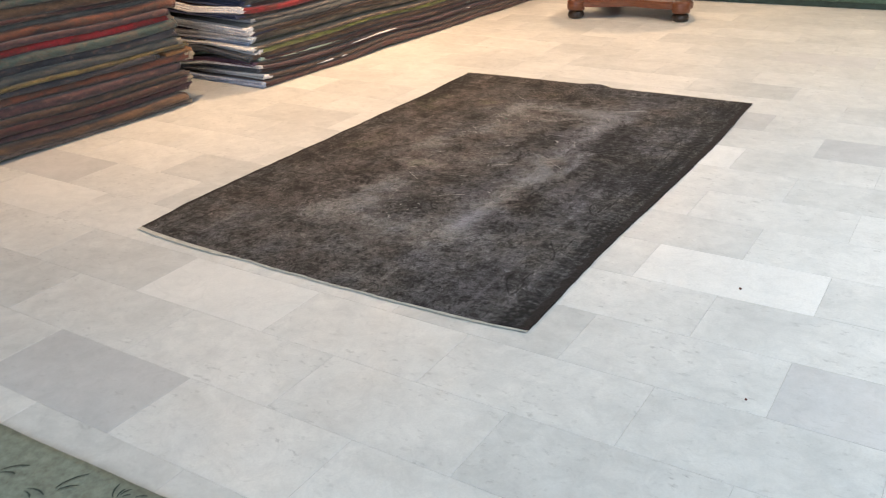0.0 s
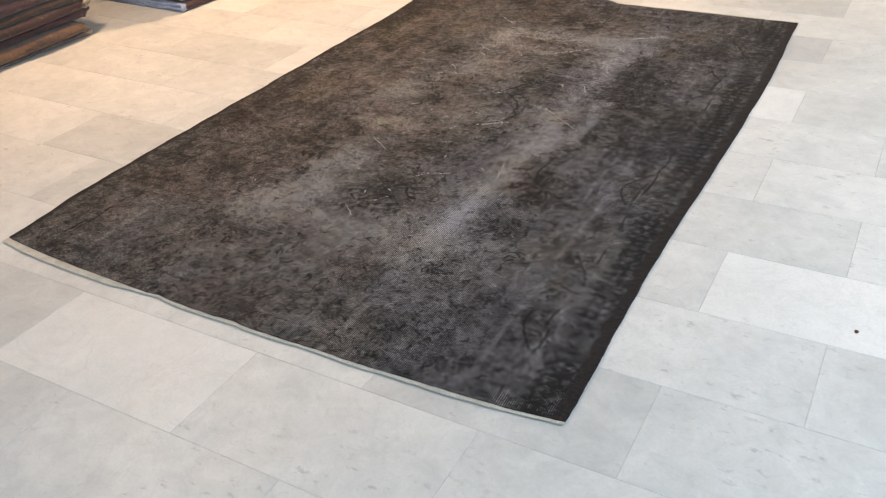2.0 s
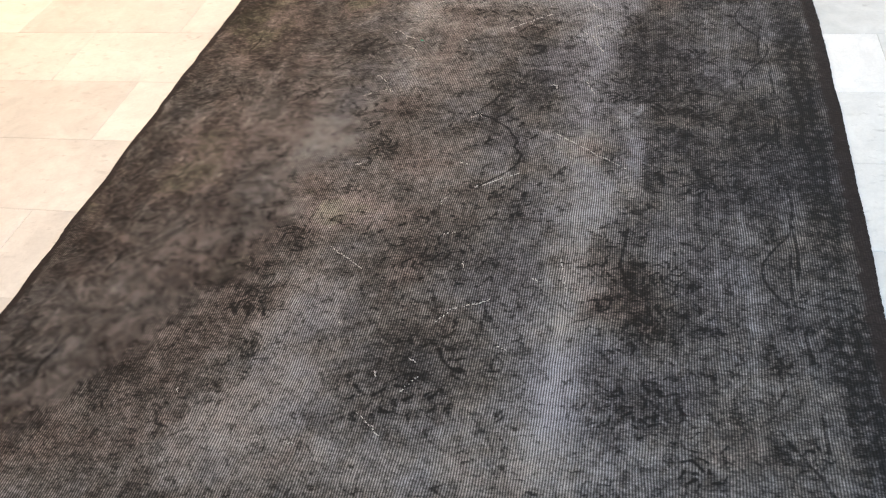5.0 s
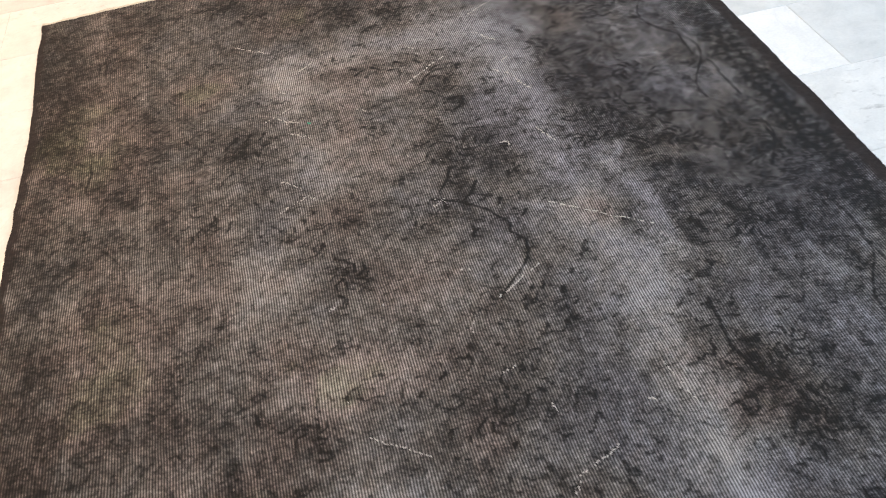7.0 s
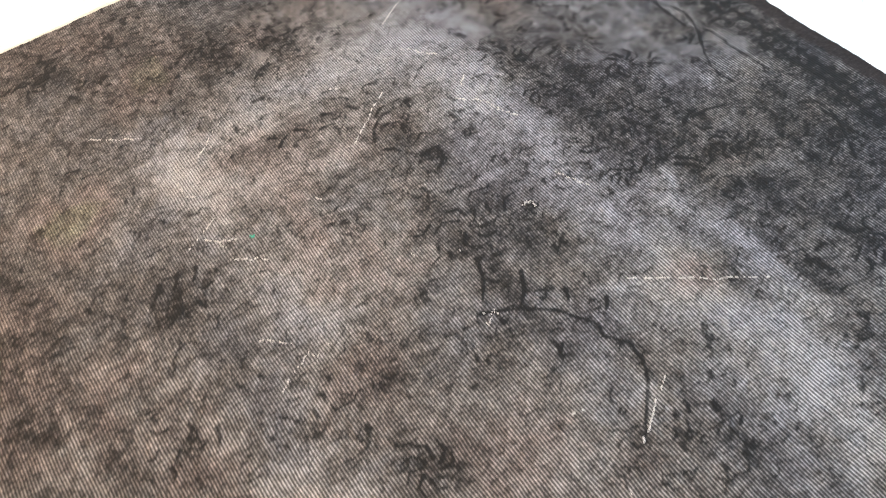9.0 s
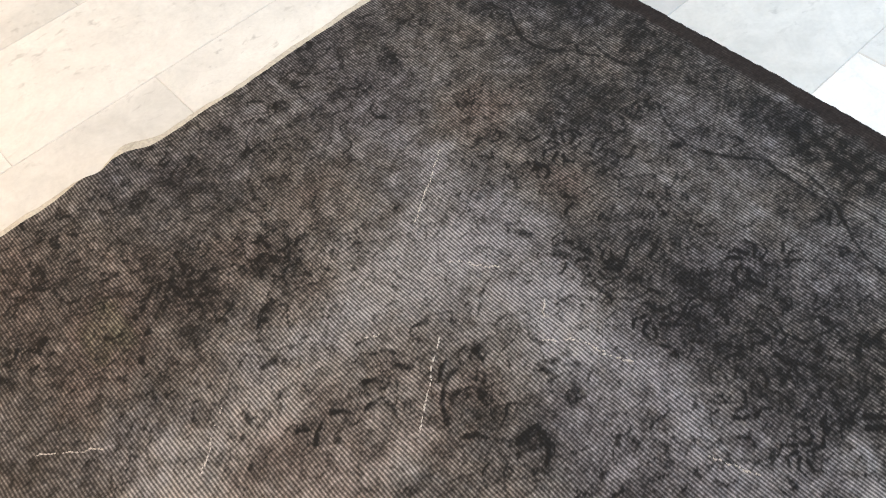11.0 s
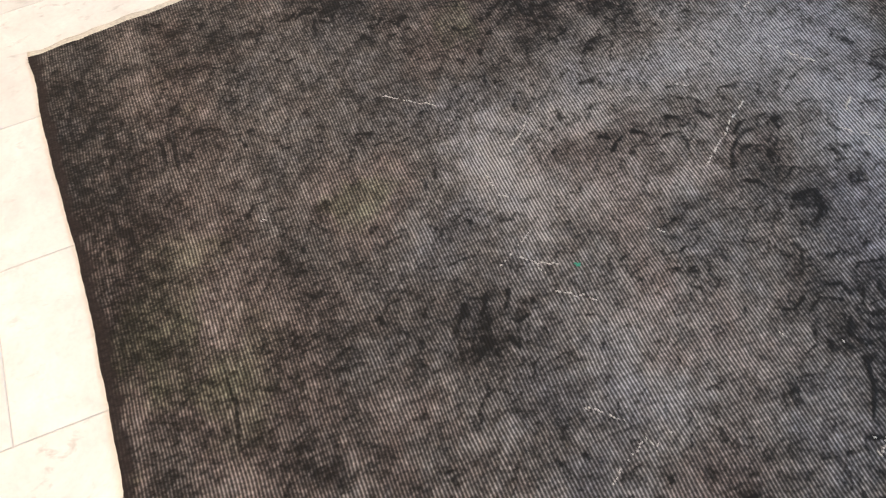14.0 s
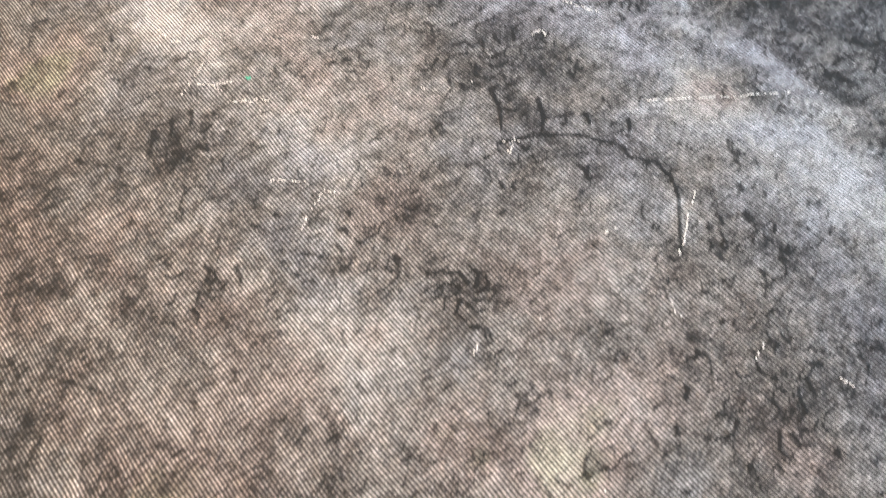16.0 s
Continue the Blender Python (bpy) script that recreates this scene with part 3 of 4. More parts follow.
def carpet_material():
    m, t, b = material("overdyed_wool_pile", 0.92)
    place = node(t, "ShaderNodeTexCoord").outputs["Object"]
    wear_in, orn_in, tint_in, cut, edge = (attribute(t, k) for k in ("wear", "ornament", "tint", "scratch", "hem"))
    tuft = cloud(t, scaled(t, place, 0.7, 1.4, 1), 150, 2, 0.6)
    fleck = cloud(t, place, 48, 3, 0.7, 0.5)
    # warp threads that show where the pile has gone
    sep = node(t, "ShaderNodeSeparateXYZ")
    t.links.new(place, sep.inputs[0])
    sway = calc(t, "MULTIPLY", cloud(t, place, 7, 2), 0.012)
    phase = calc(t, "MULTIPLY", calc(t, "ADD", sep.outputs[0], sway), 2 * math.pi / 0.0050)
    threads = calc(t, "POWER", calc(t, "MULTIPLY", calc(t, "ADD", calc(t, "SINE", phase), 1.0), 0.5), 1.7)
    curl = cloud(t, place, 26, 3, 0.6, 1.6)
    bare = calc(t, "ADD", wear_in, calc(t, "MULTIPLY", calc(t, "SUBTRACT", fleck, 0.5), 0.85))
    bare = calc(t, "ADD", bare, calc(t, "MULTIPLY", calc(t, "SUBTRACT", curl, 0.5), 0.45))
    bare = calc(t, "ADD", bare, calc(t, "MULTIPLY", calc(t, "SUBTRACT", tuft, 0.5), 1.0))
    bare = calc(t, "SUBTRACT", bare, calc(t, "MULTIPLY", orn_in, 0.56))
    bare = ramp(t, calc(t, "MULTIPLY", bare, 0.75), [(0.0, 0.0), (0.60, 0.81), (1.0, 1.0)])
    # Ramp holds the dye and the painted warm-to-cool light.
    dye_and_light = ramp(t, tint_in, [(0.0, (1.05, 1.05, 0.78)), (0.18, (1.10, 0.96, 0.88)), (0.45, (1.03, 0.99, 0.93)), (0.65, (0.99, 0.99, 1.0)), (0.88, (0.97, 0.975, 1.05))])
    yarn = ramp(t, bare, [(0.0, 0.011), (0.2, 0.030), (0.45, 0.080), (0.75, 0.165), (1.0, 0.285)])
    shade = blend(t, calc(t, "MULTIPLY", ramp(t, bare, [(0.02, 0.45), (0.35, 1.0)]), 0.95), (1.0, 1.0, 1.0), blend(t, threads, (0.38, 0.375, 0.37), (2.05, 2.05, 2.07)), "MIX")
    base = blend(t, 1.0, blend(t, 1.0, yarn, blend(t, 1.0, dye_and_light, blend(t, ramp(t, wear_in, [(0.35, 0.0), (0.8, 1.0)]), (1.03, 0.985, 0.975), (0.985, 0.99, 1.02)), "MULTIPLY"), "MULTIPLY"), shade, "MULTIPLY")
    base = blend(t, calc(t, "MULTIPLY", cut, calc(t, "ADD", 0.45, calc(t, "MULTIPLY", threads, 0.55))), base, (0.46, 0.445, 0.42))
    base = blend(t, calc(t, "MULTIPLY", edge, 0.92), base, blend(t, tuft, (0.006, 0.005, 0.005), (0.032, 0.024, 0.022)))
    t.links.new(base, b.inputs["Base Color"])
    b.inputs["Sheen Weight"].default_value = 0.02
    b.inputs["Sheen Roughness"].default_value = 0.5
    b.inputs["Specular IOR Level"].default_value = 0.2
    high = calc(t, "ADD", calc(t, "MULTIPLY", fleck, 1.2), calc(t, "MULTIPLY", calc(t, "MULTIPLY", threads, bare), 0.12))
    relief(t, b, high, 0.5, 0.004)
    return m


CARPET = carpet_material()
carpet = thing("carpet", (0, 0, 0), "faded dark grey overdyed wool carpet with worn floral pattern", "carpet")
pile = sheet("woven_field", xs, ys, zs, {"wear": wear, "ornament": orn, "tint": np.clip(tint, 0, 1), "scratch": scratch, "hem": hem}, CARPET)
pile.parent = carpet


def end_band(far):
    """The cream flat-woven band along a short end."""
    col = -1 if far else 0
    n = 240
    u = np.linspace(0, 1, n)
    ex, ey, ez = (np.interp(u, np.linspace(0, 1, NX), a[:, col]) for a in (xs, ys, zs))
    w = ((0.015 + 0.014 * np.exp(-((u - 0.53) / 0.02) ** 2) if far else 0.011 + 0.014 * smooth(0.36, 0.22, u)) + 0.002 * np.sin(u * 17) + 0.002 * lattice(u * 1.8, u, 0.05, 15)) * (1 if far else -1)
    v = np.linspace(0, 1, 6)[None, :]
    bx = ex[:, None] + 0 * v
    by = ey[:, None] + w[:, None] * v - (0.002 if far else -0.002)
    bz = (ez[:, None] - 0.002) * (1 - v) + 0.0055 * v + 0.001 * lattice(bx, by, 0.01, 19)
    if far:
        ob = sheet("end_band", bx, by, bz, {}, WOOL_CREAM, 0.0025)
    else:
        ob = sheet("end_band", bx[::-1], by[::-1], bz[::-1], {}, WOOL_CREAM, 0.0025)
    ob.parent = carpet
    return tagged(ob, "cream flat-woven end band")


end_band(False)
end_band(True)

# broken white threads standing on the worn pile
THREAD = plain("bleached_thread", (0.50, 0.48, 0.45), 0.9, 0.25, 400, 0.4)


def height_at(x, y):
    i, j = np.clip(int(x / RX * (NX - 1)), 0, NX - 1), np.clip(int(y / RY * (NY - 1)), 0, NY - 1)
    return float(zs[i, j])


yarn_points, yarn_faces = [], []
bead = bmesh.new()
bmesh.ops.create_icosphere(bead, subdivisions=1, radius=1.0)
bead_points = [v.co.copy() for v in bead.verts]
bead_faces = [[v.index for v in f.verts] for f in bead.faces]
bead.free()


def loose_thread(x0, y0, x1, y1, bold=1.0):
    """A row of short yarn loops along a wandering line."""
    length = math.hypot(x1 - x0, y1 - y0)
    ax, ay = (x1 - x0) / length, (y1 - y0) / length
    n = max(4, int(length / 0.0042))
    wander = random.uniform(0, 50)
    for k in range(n):
        if random.random() < 0.32:
            continue
        s = (k + random.uniform(-0.25, 0.25)) / n
        off = 0.005 * noise.noise((s * 6, wander, 0)) + random.uniform(-0.0008, 0.0008)
        x, y = x0 + ax * length * s - ay * off, y0 + ay * length * s + ax * off
        r, l = bold * random.uniform(0.0008, 0.0018), bold * random.uniform(0.0018, 0.0036)
        m = Matrix.Translation((x, y, height_at(x, y) + r * 0.5)) @ Matrix.Rotation(math.atan2(ay, ax) + random.uniform(-0.5, 0.5), 4, "Z") @ Matrix.Diagonal((l, r, r, 1))
        first_index = len(yarn_points)
        yarn_points.extend(m @ p for p in bead_points)
        yarn_faces.extend([first_index + i for i in f] for f in bead_faces)


for x0, y0, x1, y1 in BOLD:
    loose_thread(x0, y0, x1, y1, 1.0)
for x0, y0, x1, y1 in FAINT:
    loose_thread(x0, y0, x1, y1, 0.85)
for k in range(7):
    a0, a1 = -0.6 + 0.42 * k, -0.6 + 0.42 * (k + 1)
    loose_thread(1.083 + 0.011 * math.cos(a0), 1.706 + 0.011 * math.sin(a0), 1.083 + 0.011 * math.cos(a1), 1.706 + 0.011 * math.sin(a1), 0.6)
# little knots of white yarn scattered in the worn middle
for k in range(20):
    x, y = random.gauss(0.85, 0.28), random.uniform(0.5, 2.35)
    a, l = random.uniform(0, math.pi), random.uniform(0.012, 0.03)
    loose_thread(x, y, x + l * math.cos(a), y + l * math.sin(a))
bm = bmesh.new()
for k in range(5):
    bmesh.ops.create_icosphere(bm, subdivisions=1, radius=0.0022, matrix=Matrix.Translation((0.664 + random.uniform(-0.003, 0.003), 1.958 + random.uniform(-0.003, 0.003), height_at(0.664, 1.958) + 0.001)) @ Matrix.Diagonal((1.3, 0.7, 0.6, 1)))
tagged(part("fluff", bm, plain("green_fluff", (0.05, 0.26, 0.17), 0.9)), "tiny tuft of green fluff caught on the dark carpet", "fluff")
yarn_mesh = bpy.data.meshes.new("loose_yarn")
yarn_mesh.from_pydata(yarn_points, [], yarn_faces)
yarn_mesh.materials.append(THREAD)
yarn = new("loose_yarn", yarn_mesh)
yarn.parent = carpet
tagged(yarn, "bleached white yarn ends", kind="stuff")

# ---- stacks of folded carpets ----
STACK_GROUP = "folded carpets in stacks"


def fold_profile(depth, thick, plies=2, steps=9):
    """Closed outlines, in (x, z), of nested folds whose round front lies at x = 0."""
    tp = thick / (2 * plies)
    loops = []
    for k in range(plies):
        ro, ri = thick / 2 - k * tp, thick / 2 - (k + 0.9) * tp
        back = -depth + 0.02 * k
        cx = -thick / 2 * 1.15
        arc = [math.pi / 2 - math.pi * i / steps for i in range(steps + 1)]
        outer = [(back, thick / 2 + ro), (-depth * 0.5, thick / 2 + ro)] + [(cx + 1.15 * ro * math.cos(a), thick / 2 + ro * math.sin(a)) for a in arc] + [(-depth * 0.5, thick / 2 - ro), (back, thick / 2 - ro)]
        inner = [(back, thick / 2 - ri), (-depth * 0.5, thick / 2 - ri)] + [(cx + 1.15 * ri * math.cos(a), thick / 2 + ri * math.sin(a)) for a in arc[::-1]] + [(-depth * 0.5, thick / 2 + ri), (back, thick / 2 + ri)]
        loops.append(outer + inner)
    return loops


def folded_carpet(mat, end_mat, at, length, depth, thick, seed, sag, droop, label):
    """One carpet, folded lengthways: it runs along y from its front end."""
    ob = thing("folded_carpet", at, label, "carpet", STACK_GROUP)
    segs = 34
    for k, loop in enumerate(fold_profile(depth, thick)):
        bm = bmesh.new()
        rings = []
        n = len(loop)
        short = random.uniform(0.0, 0.02)
        for s in range(segs + 1):
            v = (s / segs) ** 1.4
            y = short + v * (length - short)
            ring = []
            for x, z in loop:
                wx = 0.022 * noise.noise((seed * 3.1, y * 1.7, k * 0.3)) + 0.010 * noise.noise((seed, y * 6, z * 30))
                wy = 0.045 * noise.noise((x * 7, seed * 1.7 + k, z * 40)) * (1 - v)
                wz = sag * noise.noise((at[2] * 2.0, y * 1.1, x * 1.2)) + droop * math.exp(-y * 9) * (noise.noise((x * 7, at[2] * 6, 3.0)) + 0.45 * noise.noise((x * 19, at[2] * 11, 8.0)))
                ring.append(bm.verts.new((x + wx, y + wy, max(z + wz, 0.001 - at[2]))))
            rings.append(ring)
        for a, b in zip(rings, rings[1:]):
            for i in range(n):
                bm.faces.new((a[i], a[(i + 1) % n], b[(i + 1) % n], b[i]))
        bm.faces.new(rings[0][::-1])
        bm.faces.new(rings[-1])
        bmesh.ops.recalc_face_normals(bm, faces=bm.faces)
        fold = part("outer_fold" if k == 0 else "inner_fold", bm, mat if k == 0 else end_mat, ob, smooth=True)
        fold.data.materials.append(end_mat)
        for p in fold.data.polygons:
            p.material_index = 1 if p.center.y < 0.035 else 0
        # fringe cord along the cut end
        cord = bpy.data.curves.new("fringe", "CURVE")
        cord.dimensions, cord.bevel_depth, cord.bevel_resolution = "3D", thick * 0.19, 2
        sp = cord.splines.new("POLY")
        mid = [((p[0] + q[0]) / 2, (p[1] + q[1]) / 2) for p, q in zip(loop[: n // 2], loop[n // 2:][::-1])]
        sp.points.add(len(mid) - 1)
        for pt, (x, z) in zip(sp.points, mid):
            wx = 0.022 * noise.noise((seed * 3.1, 0, k * 0.3))
            wy = 0.045 * noise.noise((x * 7, seed * 1.7 + k, z * 40))
            wz = sag * noise.noise((at[2] * 2.0, 0, x * 1.2)) + droop * (noise.noise((x * 7, at[2] * 6, 3.0)) + 0.45 * noise.noise((x * 19, at[2] * 11, 8.0)))
            pt.co = (x + wx, short + wy - 0.002, max(z + wz, thick * 0.19 + 0.001 - at[2]), 1)
        cord.materials.append(end_mat)
        part_ob = new("fringe", cord)
        part_ob.parent = ob
    return ob


C = {
    "taupe": ((0.16, 0.125, 0.11), (0.10, 0.08, 0.075)), "umber": ((0.085, 0.05, 0.035), (0.16, 0.09, 0.05)),
    "olive": ((0.085, 0.08, 0.04), (0.05, 0.05, 0.035)), "plum": ((0.05, 0.03, 0.04), (0.10, 0.045, 0.05)),
    "slate": ((0.055, 0.065, 0.07), (0.09, 0.095, 0.095)),
    "navy": ((0.025, 0.03, 0.045), (0.06, 0.06, 0.075)), "ochre": ((0.19, 0.145, 0.045), (0.075, 0.06, 0.03)),
    "red": ((0.40, 0.018, 0.028), (0.20, 0.03, 0.025)), "rust": ((0.19, 0.06, 0.035), (0.09, 0.05, 0.04)),
    "teal": ((0.055, 0.095, 0.09), (0.11, 0.10, 0.085)), "maroon": ((0.07, 0.02, 0.022), (0.045, 0.025, 0.022)),
    "bark": ((0.045, 0.03, 0.024), (0.08, 0.045, 0.035)), "lime": ((0.30, 0.32, 0.08), (0.17, 0.16, 0.06)),
    "cream": ((0.42, 0.36, 0.27), (0.25, 0.21, 0.16)), "sand": ((0.22, 0.17, 0.12), (0.08, 0.062, 0.048)), "grey": ((0.14, 0.135, 0.13), (0.075, 0.075, 0.075)),
    "orange": ((0.42, 0.20, 0.075), (0.35, 0.16, 0.06)),
}
WOOLS = {k: wool(k + "_wool", a, b, i + 1) for i, (k, (a, b)) in enumerate(C.items())}
# Pale backs of the carpets, with the cool front light put into the colour.
COOL_LIT_END_WOOLS = {k: plain(k + "_cool_lit_end", c, 0.95, 0.35, 110, 0.5) for k, c in (
    ("blue", (0.30, 0.36, 0.50)), ("lilac", (0.78, 0.75, 0.82)), ("slate", (0.10, 0.11, 0.13)), ("plum", (0.12, 0.07, 0.11)), ("sage", (0.42, 0.50, 0.42)), ("navy", (0.05, 0.06, 0.12)), ("grey", (0.42, 0.41, 0.44)))}
WORDS = {"taupe": "greyish taupe", "umber": "umber brown", "olive": "dull olive", "plum": "dark plum", "slate": "slate grey", "navy": "navy blue",
         "ochre": "golden ochre", "red": "bright red patterned", "rust": "rusty red", "teal": "muted teal", "maroon": "deep maroon", "bark": "dark brown", "lime": "yellow-green",
         "sand": "sandy beige", "cream": "cream", "grey": "mid grey", "orange": "orange"}

# first stack, bottom to top: colour, thickness, how far its end stands out
FIRST = "taupe umber plum maroon bark plum rust navy ochre slate navy teal red plum rust slate maroon umber teal plum slate red olive plum".split()
z = 0.001
for k, c in enumerate(FIRST):
    th = 0.054 if c == "red" else random.uniform(0.024, 0.056)
    end = (0.0, -0.075, -0.04, -0.03, -0.025, -0.03, 0.0, -0.20, -0.03, -0.03, -0.045)[min(k, 10)] + random.uniform(-0.04, 0.03)
    # laid with the end that shows facing up the room
    ob = folded_carpet(WOOLS[c], WOOLS[c if k % 3 else "cream"], (0, 0, z), 3.1, 0.80, th, k + 1, 0.030 + 0.0008 * k, 0.030, f"{WORDS[c]} wool carpet folded flat in a tall stack")
    ob.matrix_world = Matrix.Translation((-1.26 - 0.004 * k + random.uniform(-0.02, 0.012), 1.52 + end, z)) @ Matrix.Diagonal((1, -1, 1, 1)) @ pose(0, 0, 0, 0, 0, 2.2)
    if k == 7:
        bit = folded_carpet(WOOLS["orange"], WOOLS["orange"], (0, 0, z), 0.20, 0.40, th, 99, 0.0, 0.004, "short orange wool carpet folded flat in a tall stack")
        bit.matrix_world = Matrix.Translation((-1.31, 1.572, z)) @ Matrix.Diagonal((1, -1, 1, 1))
    z += th * 0.985

SECOND = "maroon bark maroon plum bark maroon umber lime sand olive sand umber bark slate grey bark red maroon slate bark umber grey olive rust slate plum grey umber bark slate olive plum".split()
ENDS = "blue lilac slate lilac plum sage slate lilac lilac blue lilac navy lilac lilac grey navy lilac blue navy lilac slate lilac navy lilac blue lilac lilac blue navy lilac blue lilac".split()
z = 0.001
for k, (c, e) in enumerate(zip(SECOND, ENDS)):
    th = 0.040 if c in ("lime", "red") else random.uniform(0.015, 0.044)
    ob = folded_carpet(WOOLS[c], COOL_LIT_END_WOOLS[e], (0, 0, z), 3.55, 0.95, th, k + 40, 0.028, 0.085, f"{WORDS[c]} wool carpet folded flat with fringed end")
    ob.matrix_world = Matrix.Translation((-1.085 - 0.007 * k + random.uniform(-0.06, 0.03), 1.93 + random.uniform(-0.05, 0.07), z)) @ pose(0, 0, 0, 0, 0, -2.6)
    z += th * 0.97

# ---- the table at the back ----
table = thing("pedestal_table", (0.19, 5.155, 0), "dark mahogany round pedestal table with bun feet on marble", "table")
base = bmesh.new()
outline = []
for k in range(64):
    a = 2 * math.pi * k / 64
    r = 0.47 + 0.12 * math.cos(4 * a - math.pi)
    outline.append((r * math.cos(a) * (1 - 0.2 * math.sin(a)), 0.78 * r * math.sin(a)))
low = [base.verts.new((x, y, 0.095)) for x, y in outline]
top = [base.verts.new((x, y, 0.135)) for x, y in outline]
inner = [base.verts.new((x * 0.94, y * 0.94, 0.152)) for x, y in outline]
for a, b in ((low, top), (top, inner)):
    for k in range(64):
        base.faces.new((a[k], a[(k + 1) % 64], b[(k + 1) % 64], b[k]))
base.faces.new(inner)
base.faces.new(low[::-1])
part("platform", base, WOOD, table)
for sx, sy in ((-1, -1), (1, -1), (1, 1), (-1, 1)):
    block = part("corner_block", turned([(0.05, 0.066), (0.07, 0.07), (0.074, 0.09), (0.074, 0.14), (0.066, 0.155), (0.04, 0.16)]), WOOD, table, "reddish turned corner block", True)
    block.location = (sx * (0.43 if sy < 0 else 0.26), sy * 0.33, 0)
    foot = part("foot", turned([(0.04, 0.0), (0.062, 0.008), (0.07, 0.03), (0.062, 0.055), (0.05, 0.064)]), WOOD_DARK, block, "blackened bun foot", True)
part("column", turned([(0.16, 0.153), (0.12, 0.19), (0.07, 0.24), (0.06, 0.32), (0.095, 0.42), (0.10, 0.5), (0.06, 0.6), (0.09, 0.68), (0.16, 0.715)]), WOOD, table, smooth=True)
part("tabletop", turned([(0.34, 0.716), (0.37, 0.725), (0.385, 0.74), (0.375, 0.755), (0.36, 0.76)], 64), WOOD, table)

table.rotation_euler = (0, 0, radians(9))

# ---- green carpet by the entrance ----
def vine_material():
    m, t, b = material("green_vine_wool", 0.9)
    place = world_place(t)
    n = cloud(t, place, 45, 4, 0.6)
    base = blend(t, ramp(t, n, [(0.3, 0.0), (0.7, 1.0)]), (0.155, 0.165, 0.13), (0.25, 0.285, 0.225))
    t.links.new(base, b.inputs["Base Color"])
    relief(t, b, cloud(t, place, 160, 3), 0.5, 0.004)
    return m


VINE = vine_material()
mat_thing = thing("green_carpet", (0, 0, 0), "faded green wool carpet with dark twig pattern on marble", "carpet")
mu, mv = np.meshgrid(np.linspace(0, 1, 160), np.linspace(0, 1, 90), indexing="ij")
mx = -1.5 + 3.9 * mu
my = -3.2 + 2.07 * mv + 0.035 * (mx - 0.776) * mv + 0.005 * lattice(mx, mv * 2, 0.2, 77)
mz = 0.010 + 0.001 * lattice(mx, my, 0.03, 78)
ob = sheet("woven_field", mx, my, mz, {}, VINE)
ob.parent = mat_thing
TWIG = plain("twig_wool", (0.025, 0.04, 0.032), 0.9, 0.3, 200, 0.5)
random.seed(21)
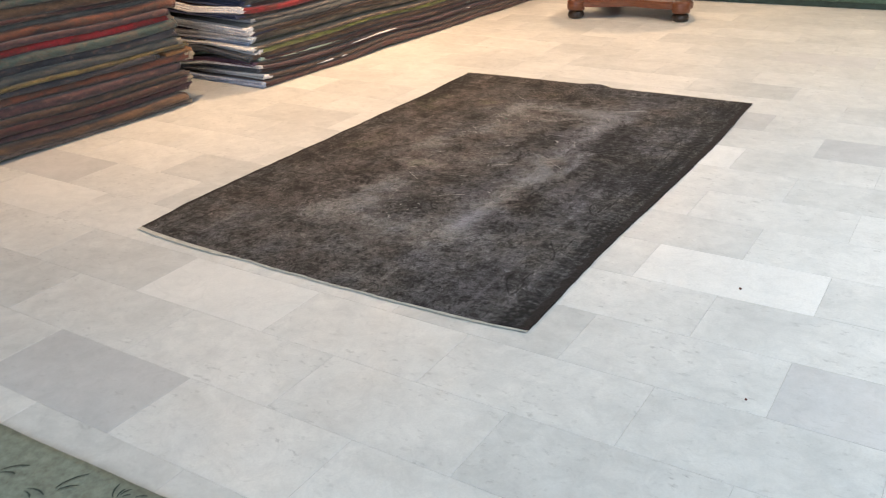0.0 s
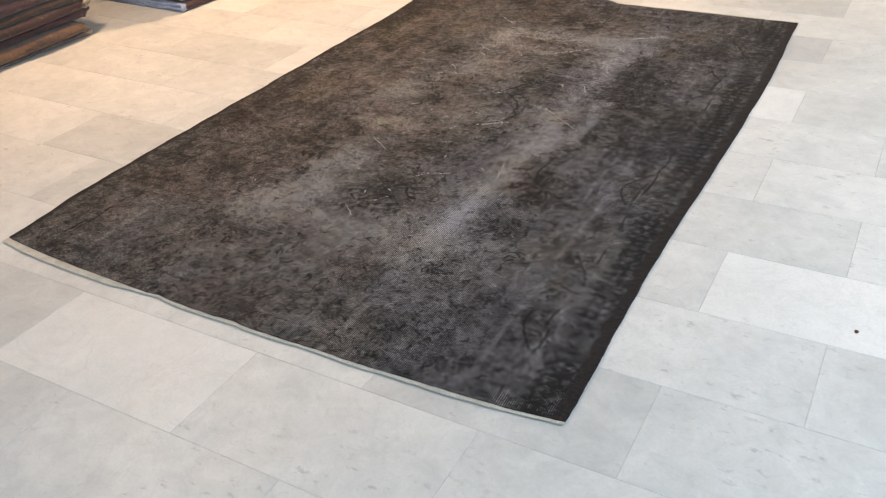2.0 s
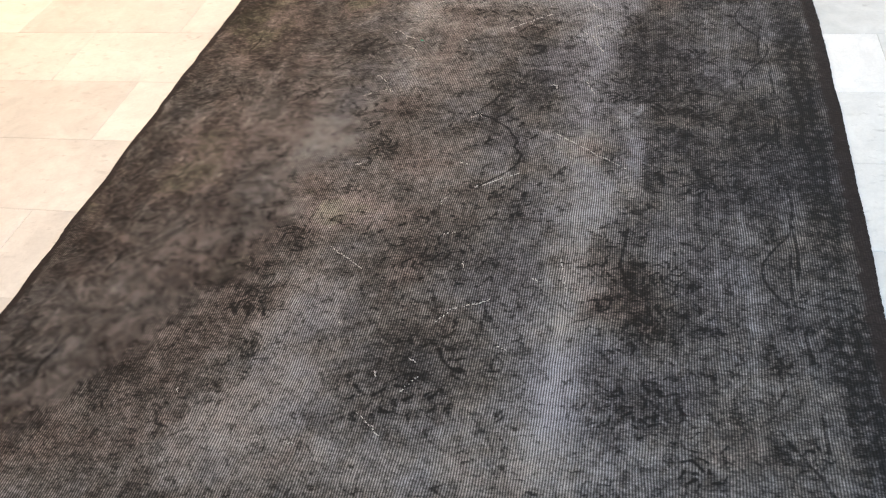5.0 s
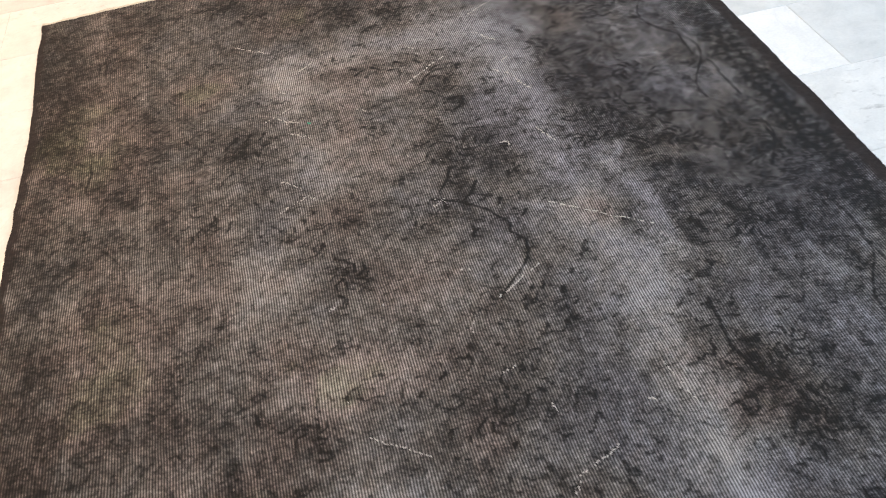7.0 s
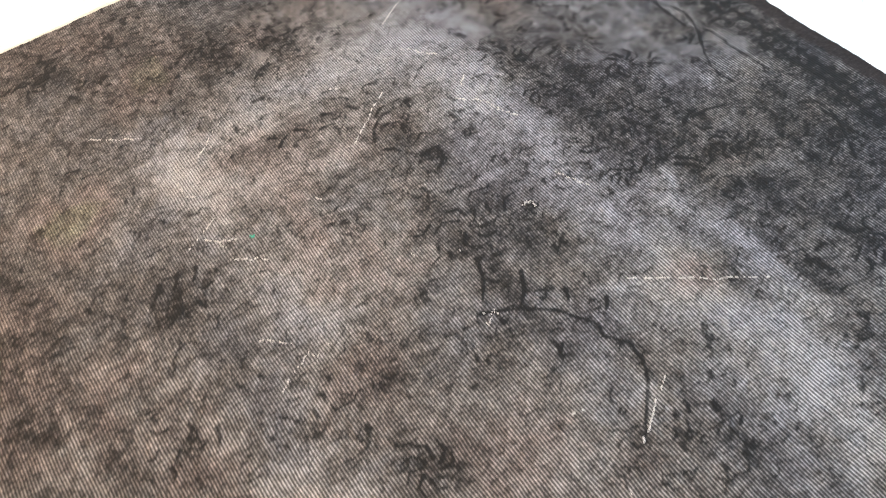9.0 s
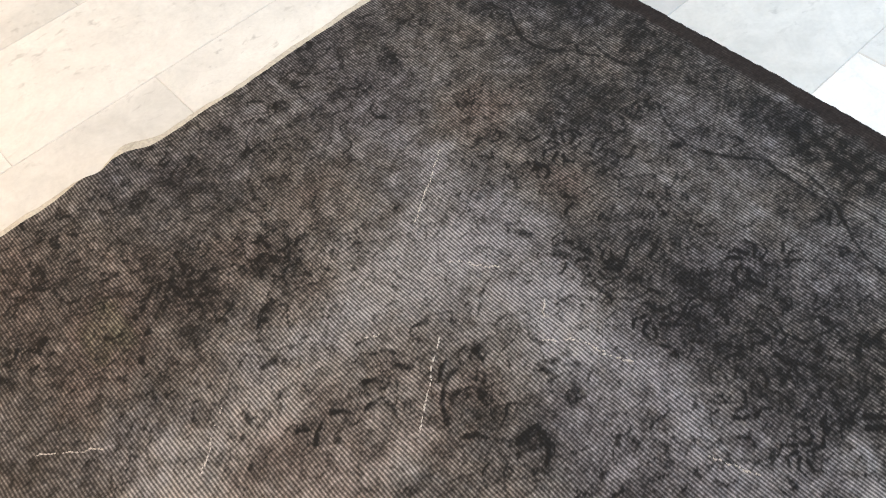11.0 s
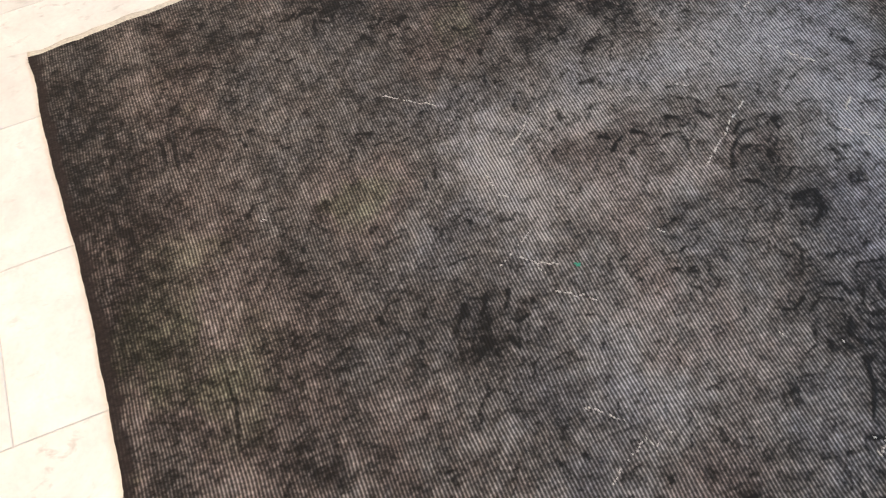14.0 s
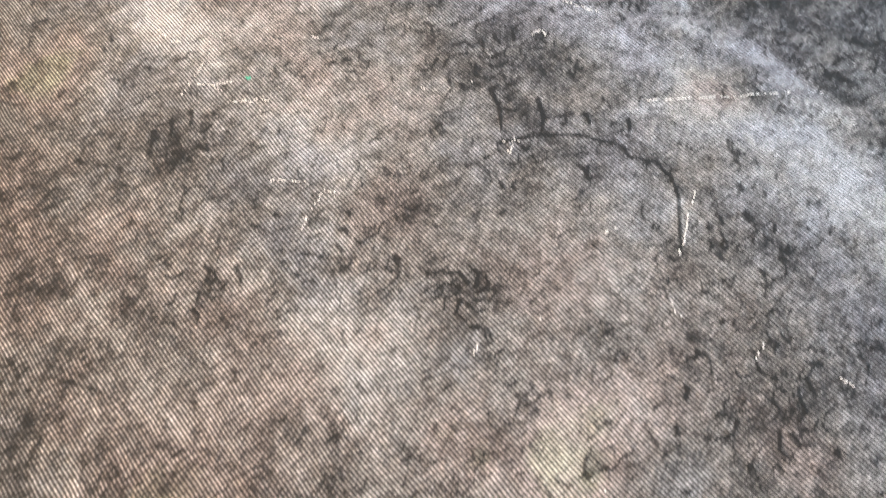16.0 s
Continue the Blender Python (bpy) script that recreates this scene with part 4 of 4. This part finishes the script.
# woven twigs: foot, heading and length
twigs = [(0.941, -1.253, 1.01, 0.073), (1.128, -1.226, 1.45, 0.084), (1.066, -1.261, 0.35, 0.059), (1.283, -1.178, 2.37, 0.050), (1.291, -1.162, 1.50, 0.030), (1.330, -1.150, 0.9, 0.030)]
while len(twigs) < 44:
    x, y = -0.9 + 2.9 * random.random(), -1.18 - 0.7 * random.random()
    if all((x - q[0]) ** 2 + (y - q[1]) ** 2 > 0.07 ** 2 for q in twigs) and not (0.88 < x < 1.34 and y > -1.30):
        twigs.append((x, y, random.uniform(0.2, 2.0), random.uniform(0.04, 0.085)))
for x, y, a, size in twigs:
    bm = bmesh.new()
    for off, turn, l in ((0.0, 0.25, 1.0), (0.010, -0.12, 0.6)):
        foot = Vector((x + off * math.sin(a), y - off * math.cos(a), 0))
        pts = [foot + Vector((math.cos(a + turn - 0.5 * s), math.sin(a + turn - 0.5 * s), 0)) * size * l * s for s in (0, 0.3, 0.65, 1.0)]
        for p, q, w0, w1 in zip(pts, pts[1:], (0.0012, 0.0018, 0.0026), (0.0018, 0.0026, 0.0012)):
            n = Vector((-(q - p).y, (q - p).x, 0)).normalized()
            bm.faces.new([bm.verts.new((v.x, v.y, 0.0135)) for v in (p - n * w0, q - n * w1, q + n * w1, p + n * w0)])
    part("twig", bm, TWIG, mat_thing)

# ---- crumbs on the tiles ----
for x, y, r in ((2.300, 0.582, 0.005), (2.482, -0.043, 0.004)):
    bm = bmesh.new()
    bmesh.ops.create_icosphere(bm, subdivisions=2, radius=r)
    for v in bm.verts:
        v.co *= 1 + 0.35 * noise.noise(v.co * 300 + Vector((x, y, 0)))
        v.co.z = max(v.co.z * 0.7, -r * 0.5)
    ob = part("crumb", bm, DEBRIS)
    ob.location = (x, y, r * 0.5)
    tagged(ob, "tiny dark reddish crumb lying on the marble floor", "crumb", "crumbs on the floor")

# ---- floor tiles ----
bm = bmesh.new()
slab(bm, JOINT / 2, LENGTH - JOINT / 2, JOINT / 2, ROW - JOINT / 2)
first = part("tile", bm, MARBLE, floor)
tile_mesh = first.data
bpy.data.objects.remove(first)
grey_mesh = tile_mesh.copy()
grey_mesh.materials.clear()
grey_mesh.materials.append(MARBLE_GREY)
white_mesh = tile_mesh.copy()
white_mesh.materials.clear()
white_mesh.materials.append(MARBLE_PALE)
GREY_AT = {(-3, -5), (0, 5), (-1, 6), (-1, 11), (-6, -1), (1, -2)}
PALE_AT = {(-1, 4), (-3, -3), (0, 0), (-5, -2), (1, 8)}
rest = bmesh.new()
count = 0
for j in range(-19, 19):
    for i in range(-9, 7):
        x = JOINT_AT + i * LENGTH + (0 if j % 2 == 0 else LENGTH / 2)
        y = ROW_AT + j * ROW
        if x > X1 or x + LENGTH < X0 or y > Y1 + 0.15 or y + ROW < Y0:
            continue
        if -1.5 < x + LENGTH / 2 < 3.9 and -1.5 < y < 5.9 and count < 300:
            tile = new("tile", grey_mesh if (i, j) in GREY_AT else white_mesh if (i, j) in PALE_AT else tile_mesh)
            tile.location = (x, y, 0)
            tile.parent = floor
            count += 1
        else:
            slab(rest, x + JOINT / 2, x + LENGTH - JOINT / 2, y + JOINT / 2, y + ROW - JOINT / 2)
far_tiles = part("tile_field", rest, MARBLE, floor)
tagged(far_tiles, kind="stuff")
